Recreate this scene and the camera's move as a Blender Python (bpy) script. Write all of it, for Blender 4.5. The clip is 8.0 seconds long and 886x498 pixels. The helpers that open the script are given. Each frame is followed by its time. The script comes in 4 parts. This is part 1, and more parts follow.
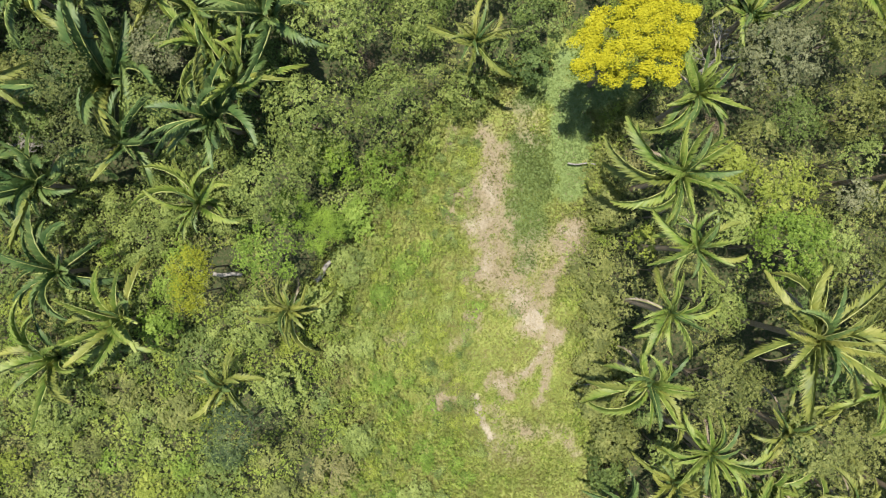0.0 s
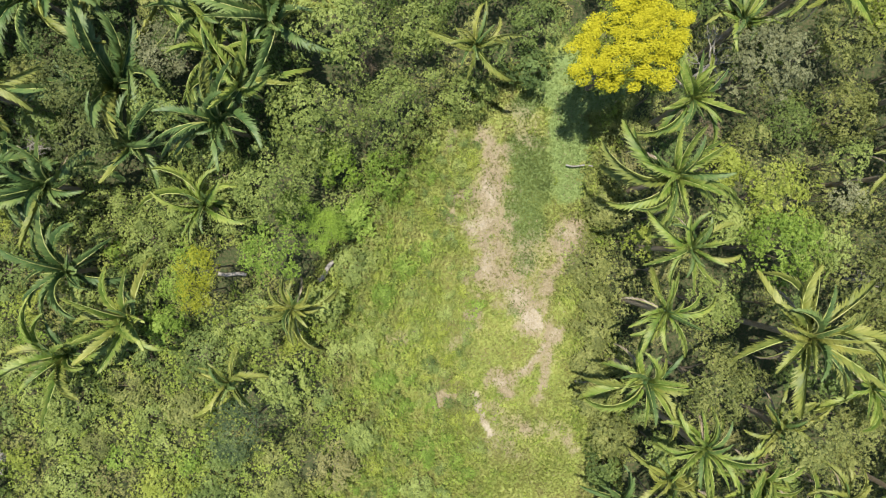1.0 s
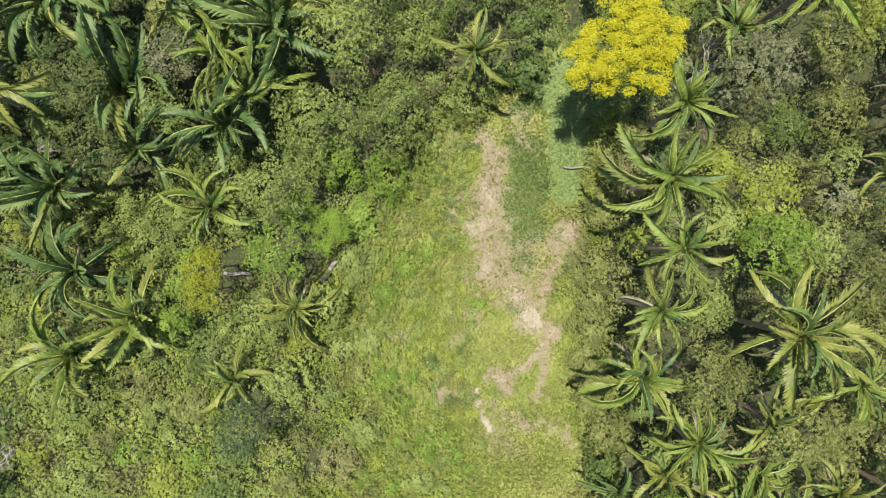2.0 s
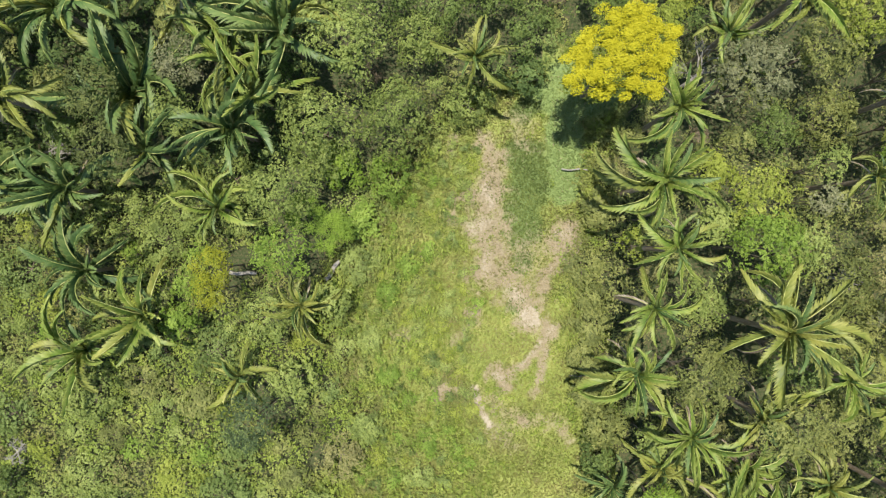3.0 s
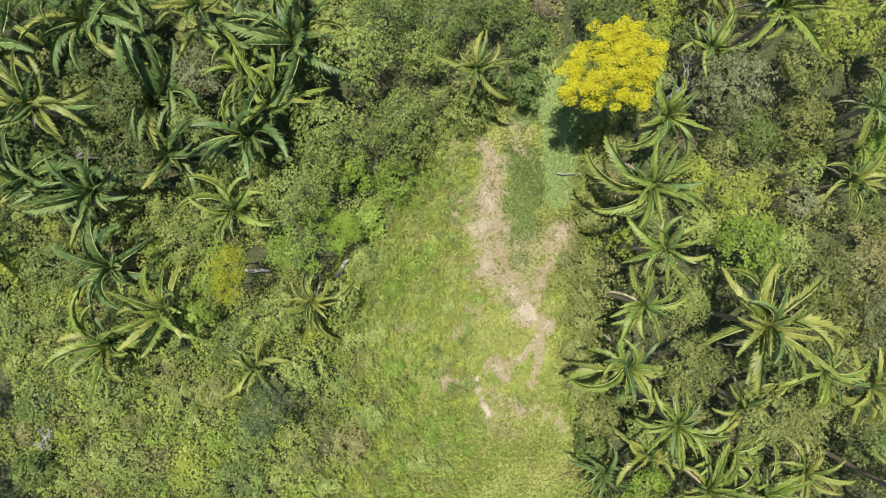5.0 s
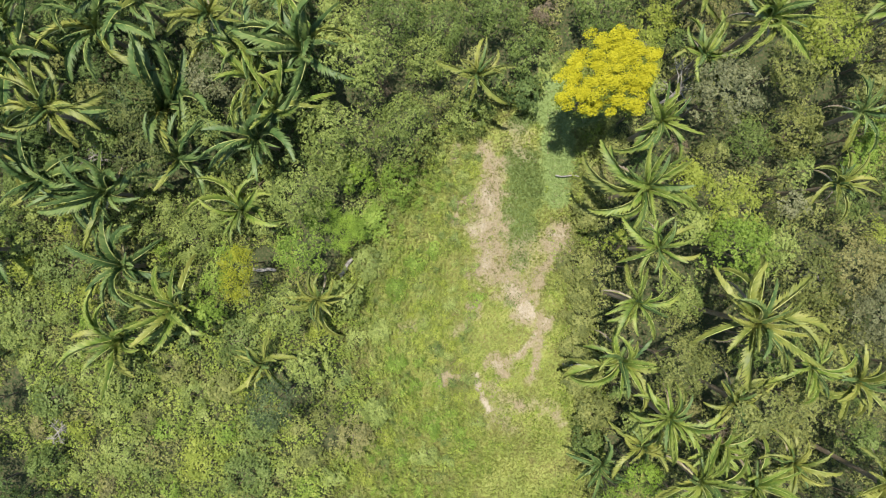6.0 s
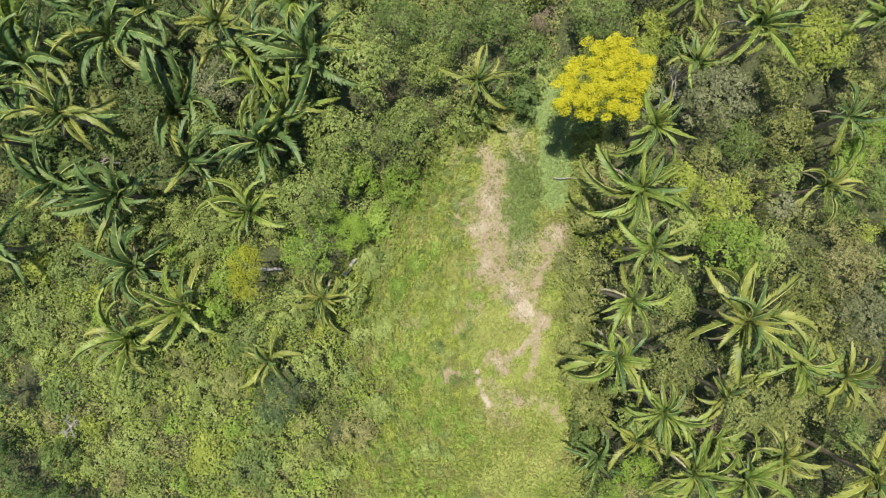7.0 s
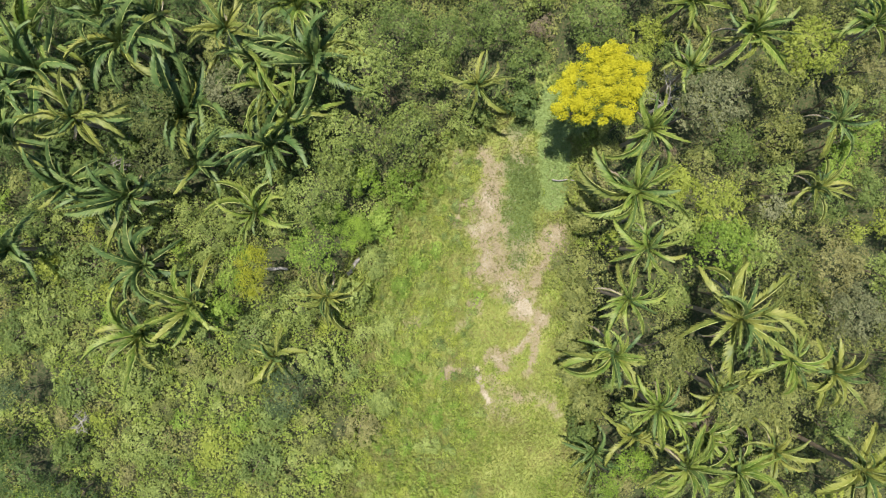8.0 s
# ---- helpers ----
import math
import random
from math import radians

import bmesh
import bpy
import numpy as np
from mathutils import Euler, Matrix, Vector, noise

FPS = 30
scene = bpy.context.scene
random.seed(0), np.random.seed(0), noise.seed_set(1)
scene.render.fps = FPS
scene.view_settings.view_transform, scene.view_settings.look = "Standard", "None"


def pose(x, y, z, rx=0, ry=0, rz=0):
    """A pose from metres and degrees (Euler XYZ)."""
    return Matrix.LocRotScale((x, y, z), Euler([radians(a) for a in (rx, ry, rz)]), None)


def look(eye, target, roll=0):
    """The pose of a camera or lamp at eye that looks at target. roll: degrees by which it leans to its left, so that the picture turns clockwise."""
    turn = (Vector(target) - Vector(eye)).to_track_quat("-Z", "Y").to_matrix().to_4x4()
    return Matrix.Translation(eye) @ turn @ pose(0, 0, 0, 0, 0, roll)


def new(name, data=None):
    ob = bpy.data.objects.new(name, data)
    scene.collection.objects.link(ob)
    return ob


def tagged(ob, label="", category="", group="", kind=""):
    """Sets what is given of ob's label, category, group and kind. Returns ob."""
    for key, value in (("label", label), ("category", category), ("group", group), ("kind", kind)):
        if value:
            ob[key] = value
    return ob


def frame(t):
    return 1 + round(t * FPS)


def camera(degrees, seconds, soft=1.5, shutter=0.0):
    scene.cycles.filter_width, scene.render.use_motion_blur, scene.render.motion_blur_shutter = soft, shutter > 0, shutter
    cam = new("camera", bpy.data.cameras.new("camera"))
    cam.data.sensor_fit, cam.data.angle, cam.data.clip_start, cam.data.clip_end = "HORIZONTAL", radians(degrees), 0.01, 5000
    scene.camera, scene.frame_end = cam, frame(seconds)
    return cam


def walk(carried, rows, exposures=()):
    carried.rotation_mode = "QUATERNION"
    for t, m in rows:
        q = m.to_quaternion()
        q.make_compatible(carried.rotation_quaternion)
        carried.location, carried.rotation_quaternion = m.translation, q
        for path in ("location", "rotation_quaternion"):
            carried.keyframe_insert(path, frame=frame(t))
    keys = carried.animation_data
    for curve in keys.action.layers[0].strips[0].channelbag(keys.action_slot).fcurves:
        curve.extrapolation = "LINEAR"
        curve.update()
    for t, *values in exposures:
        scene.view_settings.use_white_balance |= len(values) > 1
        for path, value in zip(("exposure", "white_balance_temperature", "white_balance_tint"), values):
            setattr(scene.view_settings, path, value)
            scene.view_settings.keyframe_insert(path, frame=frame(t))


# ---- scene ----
cam = camera(62.9, 8.0, soft=1.2)
# seconds, eye x, y, z, turn about the view line: a drone that rises and drifts, looking straight down
PATH = [
    (0.0, 0.0, 0.0, 43.5, 0.0),
    (0.5, -0.014, 0.009, 43.897, -0.005),
    (1.0, -0.030, 0.017, 44.340, -0.008),
    (1.5, -0.048, 0.021, 44.805, -0.006),
    (3.0, -0.115, 0.018, 46.397, 0.012),
    (3.5, -0.150, 0.011, 47.050, 0.036),
    (4.0, -0.195, 0.000, 47.776, 0.068),
    (4.5, -0.241, -0.015, 48.513, 0.100),
    (6.0, -0.376, -0.044, 50.731, 0.155),
    (6.5, -0.421, -0.043, 51.470, 0.176),
    (7.0, -0.472, -0.038, 52.225, 0.186),
    (7.5, -0.518, -0.036, 52.960, 0.190),
    (8.0, -0.556, -0.036, 53.585, 0.196),
]
walk(cam, [(t, pose(x, y, z, 0.09, 0, turn)) for t, x, y, z, turn in PATH])

# ---- light: a high sun from the north-west, clear hazy sky ----
SUN_ELEVATION, SUN_AZIMUTH = radians(81), radians(130)  # azimuth counted from +x towards +y
to_sun = Vector((math.cos(SUN_ELEVATION) * math.cos(SUN_AZIMUTH), math.cos(SUN_ELEVATION) * math.sin(SUN_AZIMUTH), math.sin(SUN_ELEVATION)))
world = bpy.data.worlds.new("sky")
scene.world = world
world.use_nodes = True
wn = world.node_tree.nodes
sky = wn.new("ShaderNodeTexSky")
sky.sky_type, sky.sun_disc = "NISHITA", False
sky.sun_elevation, sky.sun_rotation = SUN_ELEVATION, math.pi / 2 - SUN_AZIMUTH
sky.air_density, sky.dust_density, sky.ozone_density = 1.5, 0.7, 2.0
world.node_tree.links.new(sky.outputs["Color"], wn["Background"].inputs["Color"])
wn["Background"].inputs["Strength"].default_value = 0.102
sun_data = bpy.data.lights.new("sun", "SUN")
sun_data.energy, sun_data.angle, sun_data.color = 5.2, radians(0.6), (1.0, 0.925, 0.8)
sun = new("sun", sun_data)
sun.matrix_world = look(to_sun * 80, (0, 0, 0))
scene.view_settings.exposure = 0.99

rng = np.random.default_rng(11)


# ---- smooth noise over the plan ----
def lattice(ix, iy, seed):
    h = (ix.astype(np.int64) * 374761393 + iy.astype(np.int64) * 668265263 + seed * 2147483647) & 0xFFFFFFFF
    h = ((h ^ (h >> 13)) * 1274126177) & 0xFFFFFFFF
    return ((h ^ (h >> 16)) & 0xFFFF) / 65535.0


def smooth_noise(x, y, size, seed=0, octaves=3):
    total, weight, amp = 0.0, 0.0, 1.0
    for k in range(octaves):
        u, v = np.asarray(x) / size + 57.3 * seed, np.asarray(y) / size - 31.7 * seed
        iu, iv = np.floor(u), np.floor(v)
        fu, fv = u - iu, v - iv
        fu, fv = fu * fu * (3 - 2 * fu), fv * fv * (3 - 2 * fv)
        a, b = lattice(iu, iv, seed + k), lattice(iu + 1, iv, seed + k)
        c, d = lattice(iu, iv + 1, seed + k), lattice(iu + 1, iv + 1, seed + k)
        total = total + amp * (a * (1 - fu) * (1 - fv) + b * fu * (1 - fv) + c * (1 - fu) * fv + d * fu * fv)
        weight, amp, size = weight + amp, amp * 0.55, size * 0.5
    return total / weight


# ---- plan of the clearing ----
EDGE_Y = (-40, -22, -18.5, -15, -12, -8.8, -5.4, -2.0, 1.4, 4.8, 7.2, 9.6, 11.4)
EDGE_WEST = (-5, -6.5, -6.6, -5.8, -3.6, -4.6, -5.6, -6.0, -4.6, -2.0, -0.4, 3.6, 5.6)
EDGE_EAST = (8, 8.4, 8.6, 8.8, 9.2, 9.0, 7.8, 7.2, 8.3, 9.0, 9.8, 11.0, 11.4)


def openness(x, y):
    """How far inside the clearing a place lies, in metres (negative: outside)."""
    west, east = np.interp(y, EDGE_Y, EDGE_WEST), np.interp(y, EDGE_Y, EDGE_EAST)
    d = np.minimum(np.minimum(x - west, east - x), np.where(x > 6.3, 12.6, 11.2) - y)
    return d + 2.6 * (smooth_noise(x, y, 2.8, 3, 4) - 0.5)


def stroke(x, y, ax, ay, bx, by, ra, rb):
    """Closeness to a tapered stroke: 1 on its line, 0 at its rim, negative outside."""
    dx, dy = bx - ax, by - ay
    s = np.clip(((x - ax) * dx + (y - ay) * dy) / max(dx * dx + dy * dy, 1e-6), 0, 1)
    return 1 - np.hypot(x - ax - s * dx, y - ay - s * dy) / (ra + (rb - ra) * s)


DRY_STROKES = [
    (2.71, 6.65, 3.08, 5.26, 0.81, 0.95),
    (3.01, 5.26, 2.93, 3.42, 1.03, 1.10),
    (2.86, 3.42, 2.71, 1.77, 1.17, 1.54),
    (2.57, 1.77, 3.08, 0.12, 1.61, 1.17),
    (3.01, 0.12, 2.93, -1.53, 1.25, 1.32),
    (3.08, -1.35, 4.55, -2.52, 1.25, 1.54),
    (4.66, -2.45, 5.21, -3.55, 1.39, 0.81),
    (5.28, -3.73, 5.39, -4.47, 1.10, 0.95),
    (1.91, 3.72, 0.66, 3.42, 0.59, 0.44),
    (0.66, 3.42, 0.44, 2.14, 0.37, 0.33),
    (2.27, -1.64, 1.76, -1.79, 0.59, 0.44),
    (1.98, 7.64, 2.27, 6.80, 0.33, 0.51),
    (0.44, 7.28, 0.44, 6.18, 0.33, 0.26),
]
DRY_STROKES += [
    (7.78, 1.41, 7.23, 0.56, 0.88, 0.95),
    (8.14, 0.67, 7.78, -0.61, 0.66, 0.66),
    (7.23, -0.61, 6.38, -1.35, 0.51, 0.51),
    (6.38, -1.35, 6.13, -2.52, 0.59, 0.66),
    (6.31, -5.20, 6.60, -4.83, 0.37, 0.51),
    (6.97, -4.83, 6.31, -6.04, 0.44, 0.40),
    (6.31, -6.04, 4.66, -7.51, 0.40, 0.37),
    (4.29, -7.77, 3.08, -8.03, 0.59, 0.59),
    (3.37, -8.69, 4.11, -8.76, 0.29, 0.29),
    (6.46, -6.12, 6.24, -7.58, 0.33, 0.29),
    (6.24, -7.58, 5.72, -9.20, 0.29, 0.33),
    (1.98, -9.05, 2.35, -10.34, 0.29, 0.29),
]
DRY_STROKES += [
    (2.35, -10.34, 2.86, -11.18, 0.26, 0.22),
    (-0.15, -9.05, -0.48, -9.42, 0.73, 0.51),
    (8.00, -12.06, 7.34, -11.47, 0.51, 0.37),
    (4.84, -10.96, 5.21, -11.25, 0.44, 0.29),
    (2.09, -3.92, 1.35, -4.10, 0.37, 0.26),
]
HALF_DRY_STROKES = [
    (4.29, 0.12, 6.13, 0.12, 1.03, 0.95),
    (5.21, -1.71, 4.29, -0.98, 0.95, 0.73),
    (0.44, -5.75, 2.27, -4.28, 0.37, 0.37),
    (3.37, -11.62, 4.11, -12.36, 0.95, 0.73),
    (6.13, -10.89, 7.23, -11.07, 0.66, 0.51),
    (-2.50, -5.46, -3.23, -5.68, 0.66, 0.44),
    (9.91, -4.10, 9.61, -3.73, 0.44, 0.44),
    (4.66, 8.38, 5.21, 7.09, 0.95, 0.95),
    (3.01, -9.60, 4.11, -10.52, 0.73, 0.59),
]
PALE_STROKES = [
    (4.29, -2.63, 5.02, -3.18, 0.51, 0.37),
    (5.21, -4.28, 5.65, -4.36, 0.81, 0.55),
    (2.02, -9.05, 2.27, -10.15, 0.22, 0.18),
    (2.27, -10.15, 2.86, -11.11, 0.18, 0.11),
    (6.13, -5.93, 4.77, -7.51, 0.18, 0.15),
    (7.04, -4.94, 6.75, -5.38, 0.22, 0.18),
    (3.56, -8.10, 3.08, -8.10, 0.33, 0.22),
    (2.93, -0.25, 2.57, -1.35, 0.33, 0.37),
    (7.78, 0.93, 7.23, 1.04, 0.44, 0.29),
    (2.46, 1.77, 1.54, 1.41, 0.51, 0.37),
    (2.64, 4.16, 2.86, 3.06, 0.37, 0.29),
]
TRAIL_STROKES = [
    (1.98, -8.83, 2.27, -10.01, 0.2, 0.19),
    (2.27, -10.01, 2.86, -11.18, 0.18, 0.13),
    (5.39, -4.14, 5.57, -4.50, 0.5, 0.4),
]
LUSH_STROKES = [
    (4.84, 6.18, 5.02, 3.79, 1.03, 1.17),
    (5.02, 3.79, 5.02, 1.59, 1.39, 1.39),
    (5.57, 1.22, 4.66, 0.56, 0.95, 0.66),
    (4.84, -0.43, 4.91, -1.16, 0.66, 0.66),
    (4.29, -3.55, 4.66, -3.36, 0.44, 0.37),
    (5.02, 8.93, 5.94, 9.66, 0.73, 0.59),
    (5.76, 6.36, 5.94, 4.16, 0.66, 0.81),
]
STRIP_STROKES = [
    (6.49, 9.96, 7.23, 8.75, 0.81, 0.95),
    (7.23, 8.75, 7.48, 7.09, 0.95, 1.25),
    (7.70, 7.09, 7.78, 5.26, 1.32, 1.25),
    (7.78, 5.26, 7.63, 3.79, 1.25, 1.03),
    (8.14, 9.30, 9.98, 10.03, 1.10, 1.47),
    (7.41, 11.13, 9.24, 10.76, 0.95, 1.10),
]


def patchy(x, y, strokes, size, seed, rough, firm=1.25, grow=0.12):
    x, y = np.asarray(x, float), np.asarray(y, float)
    wx, wy = x + 0.55 * (smooth_noise(x, y, 0.9, seed + 5) - 0.5), y + 0.55 * (smooth_noise(x, y, 0.9, seed + 6) - 0.5)
    best = np.full(x.shape, -3.0)
    for s in strokes:
        best = np.maximum(best, stroke(wx, wy, *s))
    return np.clip((best + rough * (smooth_noise(x, y, size, seed, 4) - 0.5) + grow) * firm, 0, 1)


def dryness(x, y):
    full = patchy(x, y, DRY_STROKES, 0.45, 21, 2.3, 1.15, 0.24)
    return np.maximum(full, 0.55 * patchy(x, y, HALF_DRY_STROKES, 0.35, 23, 2.2, 1.2, 0.2))


def bareness(x, y):
    return np.maximum(0.7 * patchy(x, y, PALE_STROKES, 0.3, 27, 1.6, 1.2, 0.15), patchy(x, y, TRAIL_STROKES, 0.3, 29, 0.5, 1.6, 0.55))


def lushness(x, y):
    return patchy(x, y, LUSH_STROKES, 0.8, 33, 1.0, 1.6, 0.25)


def mownness(x, y):
    return patchy(x, y, STRIP_STROKES, 1.2, 37, 0.5, 2.2, 0.15)


# ---- materials ----
def nodes_of(name):
    m = bpy.data.materials.new(name)
    m.use_nodes = True
    nt = m.node_tree
    return m, nt, nt.nodes, nt.nodes["Principled BSDF"]


def ramp(nt, value, stops):
    r = nt.nodes.new("ShaderNodeValToRGB")
    e = r.color_ramp.elements
    while len(e) < len(stops):
        e.new(0.5)
    for el, (p, c) in zip(e, stops):
        el.position, el.color = p, (*c, 1)
    nt.links.new(value, r.inputs["Fac"])
    return r.outputs["Color"]


def blend(nt, fac, a, b, mode="MIX"):
    n = nt.nodes.new("ShaderNodeMix")
    n.data_type, n.blend_type = "RGBA", mode
    for sock, v in ((n.inputs[0], fac), (n.inputs[6], a), (n.inputs[7], b)):
        if isinstance(v, (int, float)):
            sock.default_value = v
        elif isinstance(v, tuple):
            sock.default_value = (*v, 1)
        else:
            nt.links.new(v, sock)
    return n.outputs[2]


def add_up(nt, *terms):
    """Weighted sum of sockets: (socket, weight) pairs and plain numbers."""
    total = None
    for term in terms:
        n = nt.nodes.new("ShaderNodeMath")
        if isinstance(term, tuple):
            n.operation = "MULTIPLY_ADD"
            nt.links.new(term[0], n.inputs[0])
            n.inputs[1].default_value = term[1]
            if total is not None:
                nt.links.new(total, n.inputs[2])
            else:
                n.inputs[2].default_value = 0
        else:
            n.operation = "ADD"
            nt.links.new(total, n.inputs[0])
            n.inputs[1].default_value = term
        total = n.outputs[0]
    return total


def noise_at(nt, scale, detail=3.0, rough=0.6):
    g = nt.nodes.new("ShaderNodeNewGeometry")
    n = nt.nodes.new("ShaderNodeTexNoise")
    n.inputs["Scale"].default_value, n.inputs["Detail"].default_value, n.inputs["Roughness"].default_value = scale, detail, rough
    nt.links.new(g.outputs["Position"], n.inputs["Vector"])
    return n.outputs["Fac"], g


def foliage(name, dark, mid, light, sheen=0.2, through_light=0.42, by_object=0.28, by_leaf=0.5, rough=0.6, patches=None, tips=None, by_tuft=0.0):
    """Leaves: colour varies from plant to plant, from leaf to leaf and over patches of the plan; some light comes through."""
    m, nt, nodes, bsdf = nodes_of(name)
    fac, geo = noise_at(nt, 0.9)
    info = nodes.new("ShaderNodeObjectInfo")
    if patches:
        wide, _ = noise_at(nt, 0.42, 5.0, 0.7)
    terms = [(info.outputs["Random"], by_object), (geo.outputs["Random Per Island"], by_leaf), (fac, 0.9)]
    if by_tuft:
        tuft = nodes.new("ShaderNodeAttribute")
        tuft.attribute_name = "tuft"
        terms.append((tuft.outputs["Fac"], by_tuft))
    mixed = add_up(nt, *terms, 0.05 - by_object / 2 - by_leaf / 2 - by_tuft / 2)
    colour = ramp(nt, mixed, [(0.08, dark), (0.5, mid), (0.92, light)])
    if patches:
        colour = blend(nt, ramp(nt, wide, [(0.45, (0, 0, 0)), (0.66, (0.7, 0.7, 0.7))]), colour, patches)
    if tips:
        worn = nodes.new("ShaderNodeAttribute")
        worn.attribute_name = "dried"
        colour = blend(nt, add_up(nt, (worn.outputs["Fac"], 0.72), (fac, 0.6), -0.38), colour, tips)
    nt.links.new(colour, bsdf.inputs["Base Color"])
    bsdf.inputs["Roughness"].default_value = rough
    bsdf.inputs["Specular IOR Level"].default_value = sheen
    trans = nodes.new("ShaderNodeBsdfTranslucent")
    nt.links.new(blend(nt, 1.0, colour, (1.0, 1.0, 0.55), "MULTIPLY"), trans.inputs["Color"])
    mix = nodes.new("ShaderNodeMixShader")
    mix.inputs[0].default_value = through_light
    nt.links.new(bsdf.outputs[0], mix.inputs[1])
    nt.links.new(trans.outputs[0], mix.inputs[2])
    nt.links.new(mix.outputs[0], nodes["Material Output"].inputs["Surface"])
    return m


def bark(name, dark, light, scale=9.0):
    m, nt, nodes, bsdf = nodes_of(name)
    fac, geo = noise_at(nt, scale, 5.0, 0.7)
    colour = ramp(nt, fac, [(0.3, dark), (0.72, light)])
    nt.links.new(colour, bsdf.inputs["Base Color"])
    bsdf.inputs["Roughness"].default_value = 0.85
    bump = nodes.new("ShaderNodeBump")
    bump.inputs["Strength"].default_value, bump.inputs["Distance"].default_value = 0.6, 0.02
    nt.links.new(fac, bump.inputs["Height"])
    nt.links.new(bump.outputs[0], bsdf.inputs["Normal"])
    return m


LEAF = {
    "mid": foliage("mid_green_leaves", (0.05, 0.078, 0.0203), (0.115, 0.165, 0.0418), (0.21, 0.27, 0.0847), by_leaf=0.25, by_tuft=0.56),
    "bright": foliage("bright_green_leaves", (0.08, 0.135, 0.0181), (0.15, 0.23, 0.0339), (0.25, 0.34, 0.0678), by_leaf=0.25, by_tuft=0.56),
    "olive": foliage("olive_leaves", (0.078, 0.096, 0.028), (0.168, 0.192, 0.056), (0.275, 0.29, 0.098), by_leaf=0.25, by_tuft=0.56),
    "lime": foliage("yellow_green_leaves", (0.115, 0.15, 0.022), (0.21, 0.255, 0.04), (0.31, 0.35, 0.075), by_leaf=0.25, by_tuft=0.56),
    "dark": foliage("deep_green_leaves", (0.03, 0.055, 0.0169), (0.075, 0.12, 0.035), (0.14, 0.2, 0.0621), by_leaf=0.25, by_tuft=0.56),
    "moss": foliage("mossy_leaves", (0.036, 0.05, 0.017), (0.084, 0.106, 0.032), (0.15, 0.172, 0.052), by_object=0.1, by_leaf=0.25, by_tuft=0.56),
    "blue": foliage("bluish_green_leaves", (0.03, 0.052, 0.023), (0.06, 0.092, 0.038), (0.105, 0.14, 0.06), by_object=0.1, by_leaf=0.25, by_tuft=0.56),
    "grey": foliage("grey_green_leaves", (0.09, 0.1, 0.05), (0.165, 0.178, 0.088), (0.26, 0.265, 0.15), by_leaf=0.25, by_tuft=0.56),
    "brown": foliage("half_dry_leaves", (0.088, 0.088, 0.037), (0.178, 0.178, 0.068), (0.27, 0.26, 0.108), by_leaf=0.25, by_tuft=0.56),
    "pale": foliage("pale_green_leaves", (0.097, 0.132, 0.033), (0.196, 0.25, 0.066), (0.29, 0.342, 0.105), by_leaf=0.25, by_tuft=0.56),
    "fern": foliage("fern_leaves", (0.1, 0.165, 0.022), (0.185, 0.275, 0.038), (0.275, 0.37, 0.075), by_leaf=0.25, by_tuft=0.56),
    "vivid": foliage("vivid_green_leaves", (0.075, 0.132, 0.014), (0.145, 0.228, 0.026), (0.22, 0.315, 0.05), by_object=0.1, by_leaf=0.25, by_tuft=0.56),
    "gold": foliage("golden_green_leaves", (0.15, 0.17, 0.012), (0.23, 0.25, 0.018), (0.3, 0.32, 0.035), by_object=0.1, by_leaf=0.35, by_tuft=0.6),
    "rust": foliage("withered_leaves", (0.08, 0.063, 0.04), (0.14, 0.112, 0.075), (0.22, 0.18, 0.125), by_leaf=0.25, by_tuft=0.56),
    "weed": foliage("weed_leaves", (0.1, 0.145, 0.025), (0.2, 0.265, 0.046), (0.325, 0.385, 0.086), by_object=0.05, patches=(0.2, 0.158, 0.088), by_leaf=0.25, by_tuft=0.6),
    "grass": foliage("rough_grass", (0.095, 0.122, 0.027), (0.172, 0.208, 0.052), (0.275, 0.288, 0.092), by_object=0.05, patches=(0.2, 0.165, 0.0847), by_leaf=0.25, by_tuft=0.56),
    "lush": foliage("fresh_grass", (0.075, 0.11, 0.032), (0.13, 0.178, 0.052), (0.2, 0.25, 0.08), by_object=0.05, by_leaf=0.25, by_tuft=0.56),
    "strip": foliage("mown_grass", (0.1, 0.145, 0.046), (0.155, 0.21, 0.072), (0.21, 0.265, 0.1), by_object=0.05, by_leaf=0.25, by_tuft=0.3),
    "straw": foliage("dry_straw", (0.155, 0.132, 0.084), (0.22, 0.188, 0.122), (0.3, 0.262, 0.182), 0.1, 0.2, 0.05, rough=0.8),
    "palm": foliage("palm_fronds", (0.035, 0.075, 0.0136), (0.09, 0.15, 0.0226), (0.19, 0.24, 0.0452), 0.25, 0.22, 0.45, 0.3, 0.5, tips=(0.28, 0.285, 0.075)),
    "palm_dark": foliage("dark_palm_fronds", (0.022, 0.055, 0.018), (0.06, 0.112, 0.032), (0.14, 0.19, 0.054), 0.25, 0.2, 0.45, 0.3, 0.5, tips=(0.13, 0.165, 0.0508)),
    "palm_yellow": foliage("yellowing_palm_fronds", (0.05, 0.08, 0.017), (0.12, 0.148, 0.028), (0.225, 0.225, 0.052), 0.25, 0.22, 0.45, 0.3, 0.5, tips=(0.28, 0.285, 0.075)),
    "dead": foliage("dead_fronds", (0.13, 0.105, 0.075), (0.24, 0.2, 0.15), (0.36, 0.32, 0.26), 0.1, 0.1, rough=0.8),
    "blossom": foliage("yellow_blossom", (0.24, 0.235, 0.012), (0.36, 0.345, 0.018), (0.46, 0.44, 0.04), 0.1, 0.3, 0.0, 0.5, 0.7),
}
BARK = bark("brown_bark", (0.06, 0.045, 0.03), (0.2, 0.16, 0.11))
